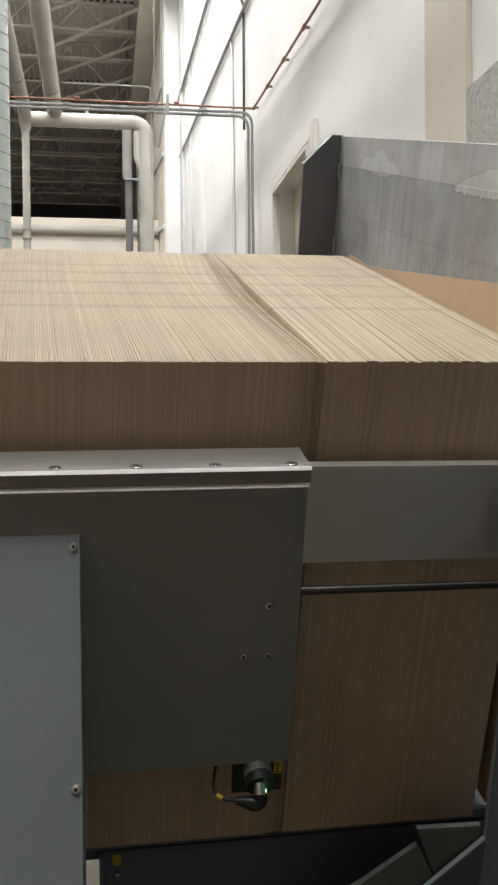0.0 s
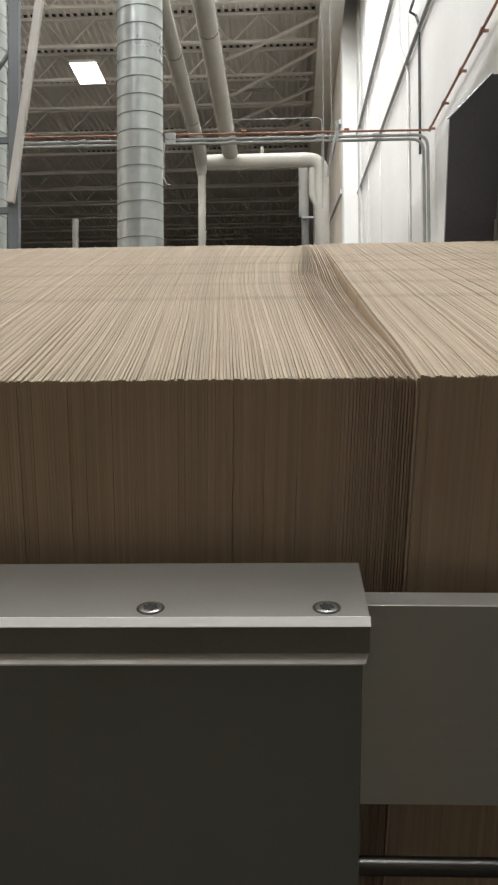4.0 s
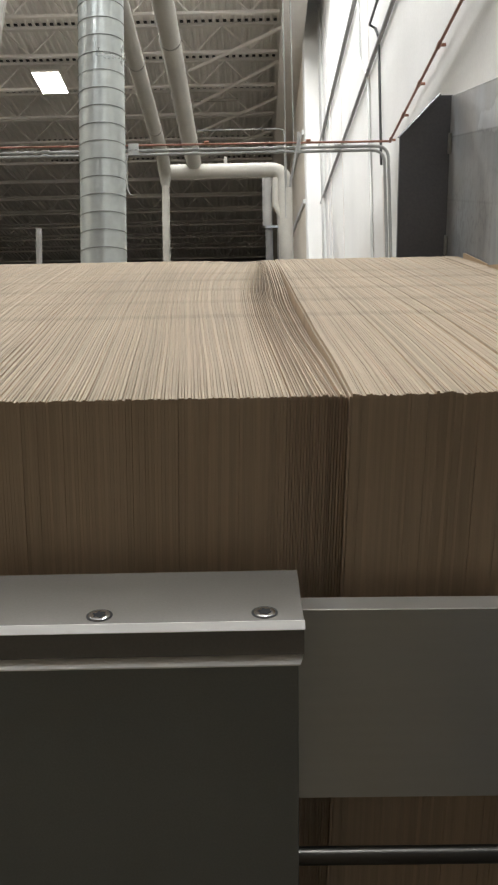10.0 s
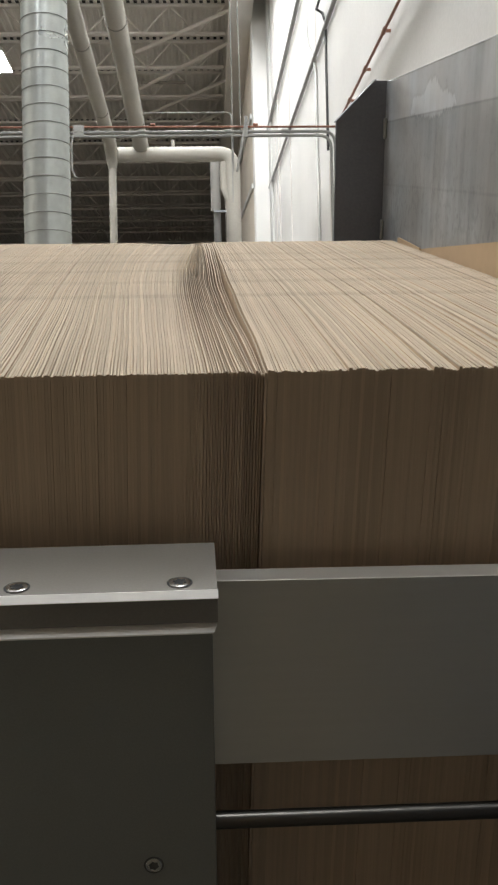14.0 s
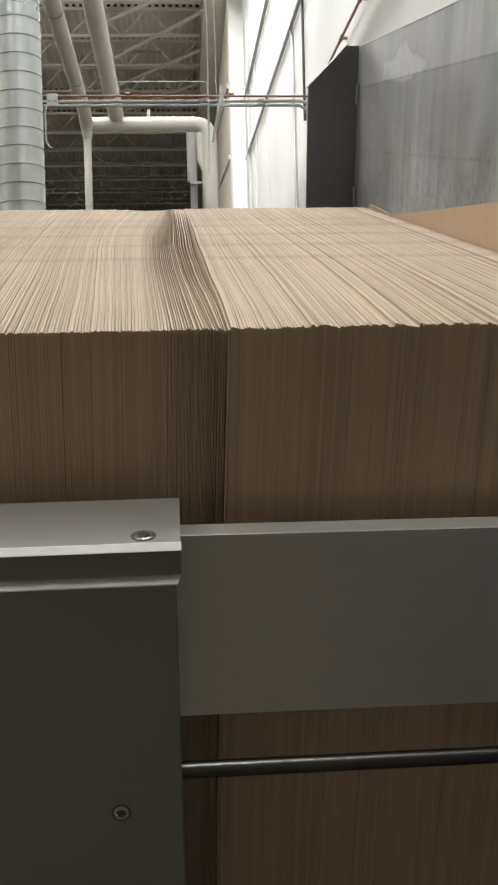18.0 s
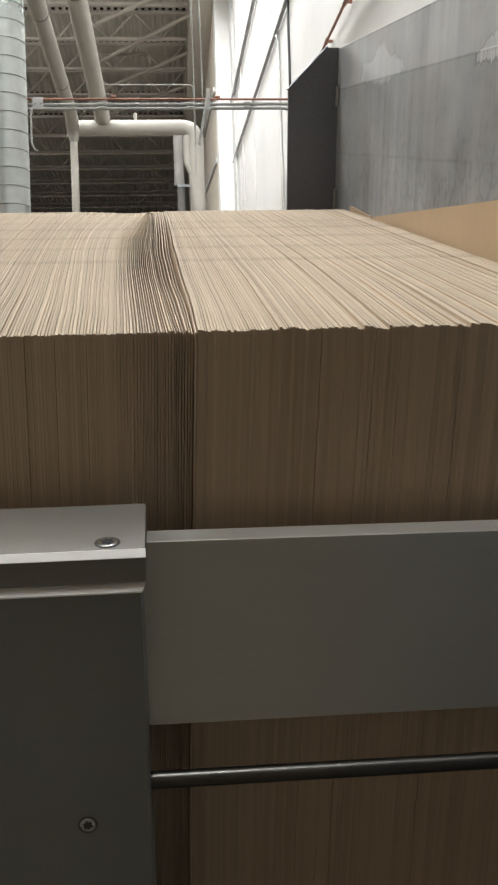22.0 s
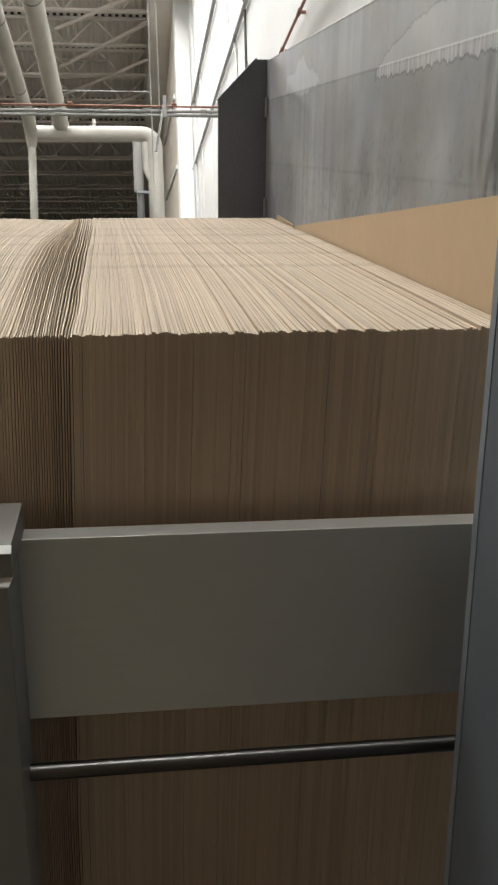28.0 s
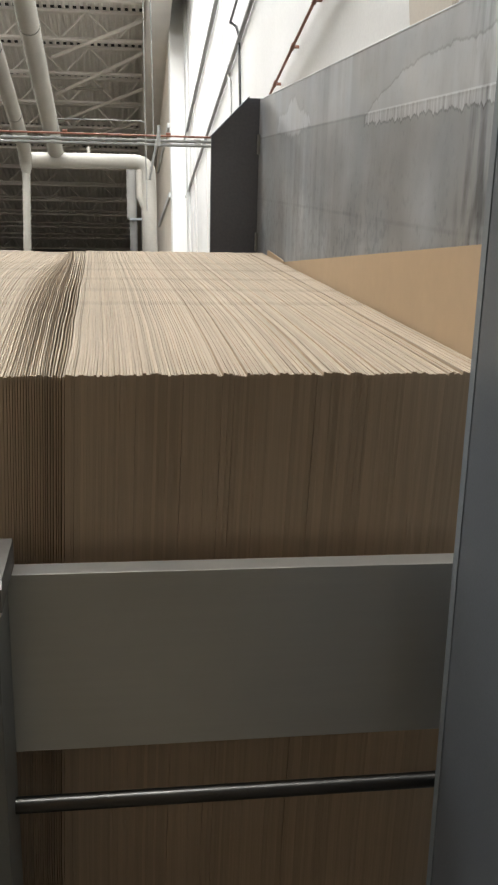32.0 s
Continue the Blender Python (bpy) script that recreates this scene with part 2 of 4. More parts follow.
def stained_plate():
    """Weathered galvanised sheet: grey streaks, a paler band along the top and chalky patches."""
    m = bpy.data.materials.new("weathered_galvanised_sheet")
    m.use_nodes = True
    nt = m.node_tree
    b = nt.nodes["Principled BSDF"]
    b.inputs["Metallic"].default_value = 0.35
    b.inputs["Roughness"].default_value = 0.42
    tc = nt.nodes.new("ShaderNodeTexCoord")
    sep = nt.nodes.new("ShaderNodeSeparateXYZ")
    nt.links.new(tc.outputs["Object"], sep.inputs[0])

    def tex(scale, stretch, detail=6):
        mp = nt.nodes.new("ShaderNodeMapping")
        mp.inputs["Scale"].default_value = stretch
        nt.links.new(tc.outputs["Object"], mp.inputs["Vector"])
        n = nt.nodes.new("ShaderNodeTexNoise")
        n.inputs["Scale"].default_value = scale
        n.inputs["Detail"].default_value = detail
        nt.links.new(mp.outputs["Vector"], n.inputs["Vector"])
        return n.outputs["Fac"]

    def ramp(value, lo, hi, a, c):
        r = nt.nodes.new("ShaderNodeMapRange")
        for key, v in (("From Min", lo), ("From Max", hi), ("To Min", a), ("To Max", c)):
            r.inputs[key].default_value = v
        nt.links.new(value, r.inputs["Value"])
        return r.outputs["Result"]

    def op(kind, a, c):
        n = nt.nodes.new("ShaderNodeMath")
        n.operation = kind
        for k, v in enumerate((a, c)):
            if isinstance(v, float):
                n.inputs[k].default_value = v
            else:
                nt.links.new(v, n.inputs[k])
        return n.outputs[0]

    z, y = sep.outputs["Z"], sep.outputs["Y"]
    lowest = ramp(z, 0.20, 0.30, 1.0, 0.35)
    streaks = op("MULTIPLY", ramp(tex(38, (1, 1, 0.06)), 0.35, 0.68, -0.038, 0.042), ramp(tex(4, (1, 1, 1)), 0.38, 0.62, 0.1, 1.3))
    clouds = op("ADD", ramp(tex(6, (1, 1, 1.3)), 0.3, 0.7, -0.062, 0.062), ramp(tex(21, (1, 1, 0.7)), 0.32, 0.68, -0.035, 0.035))
    specks = ramp(tex(150, (1, 1, 0.6)), 0.60, 0.72, 0.0, -0.04)
    # mould-dark drips and crusts, thickest low down and by the front end
    crust = op("MULTIPLY", ramp(op("ADD", tex(85, (1, 1, 0.8), 7), op("MULTIPLY", ramp(tex(7, (1, 1, 1)), 0.4, 0.65, 0.0, 1.0), 0.14)), 0.58, 0.70, 0.0, -0.06), lowest)
    front = op("MULTIPLY", ramp(y, 0.24, 0.30, 1.0, 0.0), ramp(tex(48, (1, 1, 0.22), 7), 0.46, 0.62, 0.05, -0.15))
    # a paler strip above a seam with a dark line under it, and a second faint seam lower down
    teeth = op("MULTIPLY", op("SUBTRACT", tex(120, (1, 1, 0.05), 4), 0.5), 0.020)
    slow = op("MULTIPLY", op("SUBTRACT", tex(16, (1, 1, 0.5), 5), 0.5), 0.028)
    # the pale strip is lightened further to paint in its sheen
    above = ramp(op("ADD", z, op("MULTIPLY", slow, 0.08)), 0.3425, 0.3440, 0.0, 0.12)
    seam = ramp(op("ABSOLUTE", op("SUBTRACT", z, 0.3422), 0.0), 0.0008, 0.0028, -0.06, 0.0)
    seam_low = op("MULTIPLY", ramp(op("ABSOLUTE", op("SUBTRACT", op("ADD", z, op("MULTIPLY", slow, 0.1)), 0.221), 0.0), 0.0008, 0.0035, -0.05, 0.0), ramp(tex(11, (1, 1, 1)), 0.4, 0.6, 0.2, 1.0))
    # chalky patch with a peaked ragged outline
    peak = op("SUBTRACT", 0.391, op("MAXIMUM", op("MULTIPLY", op("SUBTRACT", y, 1.085), 0.15), op("MULTIPLY", op("SUBTRACT", 1.085, y), 0.30)))
    peak = op("MINIMUM", peak, op("MULTIPLY", op("SUBTRACT", 1.43, y), 1.9))
    inside_patch = op("SUBTRACT", peak, op("ADD", z, op("ADD", op("MULTIPLY", slow, 2.2), op("MULTIPLY", teeth, 1.0))))
    lower_patch = op("SUBTRACT", op("ADD", z, op("MULTIPLY", teeth, 1.4)), op("ADD", 0.332, op("MULTIPLY", op("ABSOLUTE", op("SUBTRACT", y, 1.09), 0.0), 0.09)))
    body = op("MINIMUM", inside_patch, lower_patch)
    patch = op("ADD", ramp(body, 0.0, 0.004, 0.0, 0.115), ramp(op("ABSOLUTE", op("ADD", body, 0.0015), 0.0), 0.0, 0.004, -0.035, 0.0))
    # long wash with a brown tide line above and drips below
    crest = op("SUBTRACT", 0.387, op("MULTIPLY", op("POWER", op("DIVIDE", op("MAXIMUM", op("SUBTRACT", y, 0.33), 0.0), 0.275), 2.0), 0.042))
    upper = op("SUBTRACT", crest, op("ADD", z, op("ADD", op("MULTIPLY", teeth, 0.5), op("MULTIPLY", slow, 0.7))))
    lower = op("SUBTRACT", op("ADD", z, teeth), 0.3305)
    inside = op("MINIMUM", op("MINIMUM", upper, lower), op("MULTIPLY", op("SUBTRACT", 0.612, y), 0.3))
    wash = op("ADD", ramp(inside, 0.0, 0.0014, 0.0, 0.075), ramp(op("ABSOLUTE", op("ADD", inside, 0.0006), 0.0), 0.0, 0.0022, -0.11, 0.0))
    drips = op("MULTIPLY", op("MULTIPLY", ramp(z, 0.343, 0.344, 1.0, 0.0), ramp(inside, 0.0, 0.001, 0.0, 1.0)), ramp(tex(150, (1, 1, 0.08), 4), 0.35, 0.65, -0.02, 0.24))
    line = op("MULTIPLY", ramp(op("ABSOLUTE", op("SUBTRACT", z, 0.3437), 0.0), 0.0005, 0.0014, 0.20, 0.0), ramp(y, 0.60, 0.62, 1.0, 0.0))
    parts = [streaks, clouds, specks, crust, front, above, seam, seam_low, patch, wash, drips, line]
    total = 0.345
    for p in parts:
        total = op("ADD", total, p)
    total = op("MAXIMUM", total, 0.06)
    tint = ramp(tex(8, (1, 1, 0.7), 3), 0.35, 0.65, -0.05, 0.05)
    rgb = nt.nodes.new("ShaderNodeCombineColor")
    nt.links.new(op("MULTIPLY", total, op("ADD", 0.965, op("MULTIPLY", tint, 0.6))), rgb.inputs[0])
    nt.links.new(op("MULTIPLY", total, 1.008), rgb.inputs[1])
    nt.links.new(op("MULTIPLY", total, op("SUBTRACT", 1.045, op("MULTIPLY", tint, 0.6))), rgb.inputs[2])
    nt.links.new(rgb.outputs[0], b.inputs["Base Color"])
    nt.links.new(ramp(clouds, -0.08, 0.08, 0.36, 0.56), b.inputs["Roughness"])
    return m


WEATHERED = stained_plate()


# ---- mesh tools ----
def mesh_of(bm, material, smooth=False):
    me = bpy.data.meshes.new("mesh")
    bmesh.ops.recalc_face_normals(bm, faces=bm.faces)
    bm.to_mesh(me)
    bm.free()
    me.materials.append(material)
    if smooth:
        for p in me.polygons:
            p.use_smooth = len(p.vertices) == 4
    return me


def part(name, bm, material, parent, label="", smooth=False):
    ob = new(name, bm if isinstance(bm, bpy.types.Mesh) else mesh_of(bm, material, smooth))
    ob.parent = parent
    if parent.parent is None:
        ob.matrix_parent_inverse = Matrix.Translation(-Vector(parent["base"])) if "base" in parent else Matrix()
    if label:
        tagged(ob, label=label)
    return ob


def thing(name, label, category, base=(0, 0, 0), tilt=False, group="", kind=""):
    """An empty at the base of a thing. Its parts are written in the machine's axes (tilt) or the hall's."""
    ob = new(name)
    ob.empty_display_size = 0.05
    ob.matrix_basis = (TILT if tilt else HALL) @ Matrix.Translation(base)
    ob["base"] = base
    return tagged(ob, label, category, group, kind)


def single(name, bm, material, label="", category="", tilt=False, kind="", smooth=False, group=""):
    ob = new(name, mesh_of(bm, material, smooth))
    ob.matrix_basis = TILT if tilt else HALL
    return tagged(ob, label, category, group, kind)


def box(lo, hi, bevel=0.0, seg=1, bm=None):
    made = bmesh.new()
    bmesh.ops.create_cube(made, size=1)
    size = [h - l for l, h in zip(lo, hi)]
    for v in made.verts:
        v.co = Vector([l + (c + 0.5) * s for l, c, s in zip(lo, v.co, size)])
    if bevel:
        bmesh.ops.bevel(made, geom=made.edges[:], offset=bevel, segments=seg, affect="EDGES", profile=0.5)
    return join(bm, made)


def join(bm, made):
    if bm is None:
        return made
    me = bpy.data.meshes.new("join")
    made.to_mesh(me)
    made.free()
    bm.from_mesh(me)
    bpy.data.meshes.remove(me)
    return bm


def prism(outline, axis, lo, hi, bevel=0.0, bm=None):
    """A flat outline pushed along an axis. outline: pairs in the two other axes, in order."""
    made = bmesh.new()
    rings = []
    for d in (lo, hi):
        ring = []
        for a, c in outline:
            p = [a, c]
            p.insert(axis, d)
            ring.append(made.verts.new(p))
        rings.append(ring)
    n = len(outline)
    made.faces.new(rings[0])
    made.faces.new(rings[1])
    for k in range(n):
        made.faces.new((rings[0][k], rings[0][(k + 1) % n], rings[1][(k + 1) % n], rings[1][k]))
    bmesh.ops.recalc_face_normals(made, faces=made.faces)
    if bevel:
        bmesh.ops.bevel(made, geom=made.edges[:], offset=bevel, segments=2, affect="EDGES", profile=0.5)
    return join(bm, made)


def tube(points, radius, sides=12, bm=None, caps=True):
    """A round bar along a line of points."""
    pts = [Vector(p) for p in points]
    bm = bm or bmesh.new()
    rings = []
    side = None
    for k, p in enumerate(pts):
        way = (pts[min(k + 1, len(pts) - 1)] - pts[max(k - 1, 0)]).normalized()
        if side is None:
            side = way.cross(Vector((0, 0, 1) if abs(way.z) < 0.9 else (1, 0, 0))).normalized()
        side = (side - way * side.dot(way)).normalized()
        other = way.cross(side)
        r = radius[k] if isinstance(radius, (list, tuple)) else radius
        rings.append([bm.verts.new(p + r * (math.cos(a) * side + math.sin(a) * other))
                      for a in (2 * math.pi * i / sides for i in range(sides))])
    for a, c in zip(rings, rings[1:]):
        for i in range(sides):
            bm.faces.new((a[i], a[(i + 1) % sides], c[(i + 1) % sides], c[i]))
    if caps:
        bm.faces.new([bm.verts.new(v.co) for v in rings[0][::-1]])
        bm.faces.new([bm.verts.new(v.co) for v in rings[-1]])
    return bm


def bend(a, corner, c, r, n=6):
    """Points of a rounded corner between two straight runs."""
    a, corner, c = Vector(a), Vector(corner), Vector(c)
    p, q = corner + (a - corner).normalized() * r, corner + (c - corner).normalized() * r
    return [p.lerp(corner, s).lerp(corner.lerp(q, s), s) for s in (i / n for i in range(n + 1))]


def disc_screw(center, normal, r, parent, label, sink=DARKHOLE):
    """A countersunk socket screw: dark sink, domed head and a flat dark star for the recess."""
    c, n = Vector(center), Vector(normal).normalized()
    head = part("screw", tube([c - n * 0.002, c + n * 0.0003, c + n * 0.0003], [r, r, r * 0.9], 28), sink, parent, label)
    dome = tube([c + n * 0.0002, c + n * 0.0006, c + n * 0.0009, c + n * 0.00092], [r * 0.84, r * 0.82, r * 0.70, r * 0.52], 28)
    part("head", dome, ZINC, head)
    # flat dark star stands in for the shade inside the socket
    star = bmesh.new()
    side = n.orthogonal().normalized()
    other = n.cross(side)
    pts = []
    for i in range(36):
        a = 2 * math.pi * i / 36
        rr = r * (0.46 + 0.09 * math.cos(6 * a))
        pts.append(star.verts.new(c + n * 0.0011 + rr * (math.cos(a) * side + math.sin(a) * other)))
    star.faces.new(pts)
    part("socket", star, sink, head)
    return head


# ---- hall ----
def hall():
    single("floor", box((-16, -20, GROUND - 0.2), (WALL_X + 0.3, 52, GROUND)), CONCRETE, "grey concrete hall floor", "floor", kind="structure")
    # right wall with a tall opening, thick, in pieces round the opening
    d0, d1, dz = 7.42, 9.36, 4.20
    wall = box((WALL_X, d1, GROUND), (WALL_X + 0.3, 22.05, 14.35))
    box((WALL_X, 4.62, GROUND), (WALL_X + 0.3, d0, 14.35), bm=wall)
    box((WALL_X, d0, dz), (WALL_X + 0.3, d1, 14.35), bm=wall)
    single("wall_right", wall, WHITEWALL, "white painted hall wall with a tall opening", "wall", kind="structure")
    single("wall_right_front", box((WALL_X, -20, 4.35), (WALL_X + 0.3, 3.62, 14.35)), WHITEWALL, "white painted wall panel", "wall", kind="structure")
    single("wall_right_base", box((WALL_X - 0.06, -20, GROUND), (WALL_X + 0.3, 3.58, 3.27), 0.01), STUCCO, "rough grey stucco lower wall", "wall", kind="structure")
    single("wall_right_band", box((WALL_X, -20, 3.27), (WALL_X + 0.3, 3.62, 4.35)), WHITEWALL, "white painted wall band", "wall", kind="structure")
    single("wall_pilaster_edge", box((WALL_X - 0.012, 4.312, GROUND), (WALL_X + 0.3, 4.62, 14.35), 0.008), WHITEWALL, "white painted margin beside the pilaster", "pilaster", kind="structure")
    single("wall_pilaster", box((WALL_X - 0.03, 3.62, GROUND), (WALL_X + 0.3, 4.31, 14.35), 0.015), CREAM, "cream painted flat wall pilaster", "pilaster", kind="structure")
    single("wall_right_far", prism([(22.76, GROUND), (52, GROUND), (52, 14.05), (27.5, 14.05), (22.76, 13.35)], 0, 1.36, 1.50), CREAM, "cream painted far wall", "wall", kind="structure")
    single("wall_left", box((-16.3, -20, GROUND), (-16, 52, 14.35)), CREAM, "cream painted hall wall", "wall", kind="structure")
    single("wall_back", box((-16, -20.3, GROUND), (WALL_X, -20, 14.35)), BOUNCEWALL, "unseen back wall, tinted brown for warm bounce light", "wall", kind="structure")
    single("wall_far", box((-16, 52, GROUND), (WALL_X + 0.4, 52.3, 14.35)), UNLITWALL, "far end wall, toned dark for the unlit bay", "wall", kind="structure")
    single("column", box((1.35, 22.05, GROUND), (WALL_X + 0.35, 22.75, 14.35), 0.02), WHITEWALL, "white painted square building column", "column", kind="structure")
    # door lining
    lining = box((WALL_X - 0.05, d0 - 0.14, GROUND), (WALL_X - 0.001, d0, dz + 0.14), 0.006)
    box((WALL_X - 0.05, d1, GROUND), (WALL_X - 0.001, d1 + 0.14, dz + 0.14), 0.006, bm=lining)
    box((WALL_X - 0.05, d0, dz), (WALL_X - 0.001, d1, dz + 0.14), 0.006, bm=lining)
    box((WALL_X - 0.075, d0 + 0.05, GROUND), (WALL_X + 0.02, d0 + 0.09, dz - 0.05), 0.004, bm=lining)
    box((WALL_X - 0.075, d1 - 0.09, GROUND), (WALL_X + 0.02, d1 - 0.05, dz - 0.05), 0.004, bm=lining)
    box((WALL_X - 0.075, d0 + 0.09, dz - 0.09), (WALL_X + 0.02, d1 - 0.09, dz - 0.05), 0.004, bm=lining)
    single("door_frame", lining, STEELWHITE, "white painted door frame round the wall opening", "door frame", kind="structure")
    single("door_panel", box((WALL_X + 0.2, d0, GROUND), (WALL_X + 0.26, d1, dz), 0.004), CREAM, "closed cream roller door in the wall opening", "door", kind="structure")
    # joints between wall panels
    # raised grey strip stands in for the shaded recess lines beside the column
    single("recess_strip", box((WALL_X - 0.06, 21.15, GROUND), (WALL_X - 0.001, 21.75, 14.1), 0.01), GREYPIPE, "grey upright strip for the shaded recess beside the column", "trim", kind="structure")
    for y in (12.75, 16.9, 20.3):
        single("wall_joint", box((WALL_X - 0.012, y, GROUND), (WALL_X - 0.001, y + 0.05, 14.1)), STEELWHITE, "narrow upright cover strip on white wall", "trim", kind="structure")
    # mezzanine front far back
    single("wall_mezzanine", box((-16, 25, GROUND), (1.355, 25.4, 7.30), 0.02), CREAM, "cream parapet wall below a dark upper bay", "wall", kind="structure")
    for z in (6.6, 8.45, 10.25):
        single("wall_rail", prism([(22.8, z), (30.0, z + 1.13), (30.0, z + 1.25), (22.8, z + 0.12)], 0, 1.31, 1.358), GREYPIPE, "grey rail sloping along the far cream wall", "trim", kind="structure")


def deck():
    bm = bmesh.new()
    prof = []
    x = -16.0
    while x < 1.6:
        prof += [(x, 0.0), (x + 0.06, 0.0), (x + 0.09, 0.042), (x + 0.17, 0.042)]
        x += 0.2
    rows = []
    for y in (-20.0, 52.0):
        rows.append([bm.verts.new((px, y, DECK_Z + pz)) for px, pz in prof])
    for k in range(len(prof) - 1):
        bm.faces.new((rows[0][k], rows[0][k + 1], rows[1][k + 1], rows[1][k]))
    box((-16.3, -20.3, DECK_Z + 0.1), (WALL_X + 0.4, 52.3, DECK_Z + 0.3), bm=bm)
    single("ceiling", bm, DECKPAINT, "white corrugated steel roof deck", "ceiling", kind="structure")


def joists():
    y, x0, x1, top, low = 24.6, -16.0, 0.78, DECK_Z - 0.002, DECK_Z - 0.85
    first = thing("roof_joist", "white painted open-web steel roof joist", "joist", (-7.6, y, low), group="roof joists")
    part("top_chord", box((x0, y - 0.07, top - 0.08), (x1, y + 0.07, top)), STEELWHITE, first)
    part("bottom_chord", box((x0, y - 0.06, low), (x1, y + 0.06, low + 0.07)), STEELWHITE, first)
    n = 22
    for k in range(n):
        a = x0 + (x1 - x0) * k / n
        c = x0 + (x1 - x0) * (k + 1) / n
        za, zc = (low + 0.03, top - 0.03) if k % 2 else (top - 0.03, low + 0.03)
        part("web_bar", tube([(a, y, za), (c, y, zc)], 0.026, 6), STEELWHITE, first)
    for k in (-3, -2, -1, 1, 2, 3, 4, 5, 6, 7, 8, 9, 10, 11):
        copy_thing(first, HALL @ Matrix.Translation((-7.6, y + 2.17 * k, low)) @ Matrix.Scale(1 / SCALE, 4))
    # dark boxes set in the flutes stand in for the shade above each joist
    dashes = bmesh.new()
    for k in range(-2, 6):
        x = -8.0
        while x < 0.7:
            box((x + 0.085, y + 2.17 * k - 0.17, DECK_Z + 0.004), (x + 0.175, y + 2.17 * k - 0.075, DECK_Z + 0.038), bm=dashes)
            x += 0.2
    single("flute_shade", dashes, BLACKSTEEL, "dark boxes standing in for shade in the deck flutes over the joists", "deck closure", kind="stuff")
    g = thing("roof_girder", "white painted steel roof girder carrying the joists", "girder", (0.95, 15, DECK_Z - 1.7), group="roof girders")
    part("web_plate", box((0.93, -20, DECK_Z - 1.62), (0.95, 52, DECK_Z - 0.14)), STEELWHITE, g)
    part("top_flange", box((0.78, -20, DECK_Z - 0.14), (1.10, 52, DECK_Z - 0.10)), STEELWHITE, g)
    part("bottom_flange", box((0.78, -20, DECK_Z - 1.66), (1.36, 52, DECK_Z - 1.62)), STEELWHITE, g)


def diagonal_braces():
    z = DECK_Z - 0.88
    for x0, y0, x1, y1 in ((-1.75, 25.6, 0.90, 23.1), (-1.85, 28.2, 0.90, 25.0), (-1.93, 30.5, 0.90, 27.5), (-2.0, 33.0, 0.90, 30.1)):
        single("roof_brace", tube([(x0, y0, z), (x1, y1, z)], 0.055, 8), STEELWHITE,
               "white painted slanting steel roof brace", "brace", group="roof braces", smooth=True)


def lamp_units():
    for k, (x, y) in enumerate(LAMPS):
        t = thing("high_bay_lamp", "lit white flat high-bay lamp under the roof", "lamp", (x, y, LAMP_Z), group="high-bay lamps")
        part("housing", box((x - 0.40, y - 0.72, LAMP_Z), (x + 0.40, y + 0.72, LAMP_Z + 0.09), 0.015), STEELWHITE, t)
        part("diffuser", box((x - 0.37, y - 0.68, LAMP_Z - 0.02), (x + 0.37, y + 0.68, LAMP_Z - 0.001)), LAMPGLOW, t)
        part("hanger", tube([(x, y, LAMP_Z + 0.09), (x, y, DECK_Z)], 0.012, 6), STEELWHITE, t)
        light = bpy.data.lights.new("high_bay_light", "AREA")
        light.shape, light.size, light.size_y, light.energy, light.color = "RECTANGLE", 0.74, 1.36, LAMP_POWER, (0.965, 1.0, 1.03)
        ob = new("high_bay_light", light)
        ob.matrix_basis = Matrix.Translation(HALL @ Vector((x, y, LAMP_Z - 0.03)))


LAMPGLOW = glow("lamp_diffuser", (1.0, 0.97, 0.92), 30.0)
hall()
deck()
joists()
diagonal_braces()
lamp_units()


# ---- pipes and ducts of the hall ----
def spiral_duct(x, y, r, z0, z1, label):
    d = thing("round_duct", label, "duct", (x, y, z0), group="spiral ducts")
    part("body", tube([(x, y, z0), (x, y, z1)], r, 40), GALV, d, smooth=True)
    z, k = z0 + 0.05, 0
    while z < z1:
        lift = 0.03
        ring = [(x + (r + 0.004) * math.cos(a), y + (r + 0.004) * math.sin(a), z + lift * (a / (2 * math.pi)))
                for a in (2 * math.pi * i / 32 for i in range(33))]
        part("seam", tube(ring, 0.0030, 5), DUCTSEAM, d, smooth=True)
        z += 0.146
    return d


spiral_duct(-1.265, 7.0, 0.19, GROUND, 9.0, "galvanised spiral-seam round air duct standing upright")
spiral_duct(-2.67, 7.3, 0.19, GROUND, 9.0, "galvanised spiral-seam round air duct beside a steel post")


def steel_frame_left():
    f = thing("steel_frame", "grey steel post with slanting braces beside an air duct", "steel frame", (-2.32, 7.0, 0))
    part("post", box((-2.36, 6.96, GROUND), (-2.275, 7.04, 9.0), 0.004), GREYSTEEL, f)
    part("brace", box((-0.03, -0.03, GROUND), (0.03, 0.03, 4.2)), STEELWHITE, f, "white painted slanting brace").matrix_basis = Matrix.Translation((-2.30, 6.93, 3.9)) @ Matrix.Rotation(radians(8.3), 4, "Y")
    part("crossbar", box((-2.62, 6.97, 3.60), (-2.36, 7.01, 3.65)), GREYSTEEL, f)
    part("crossbar", tube([(-2.60, 6.99, 4.62), (-2.34, 6.99, 4.98)], 0.022, 8), GREYSTEEL, f)
    part("crossbar", box((-2.56, 6.97, 4.19), (-2.36, 7.01, 4.24)), GREYSTEEL, f)


steel_frame_left()


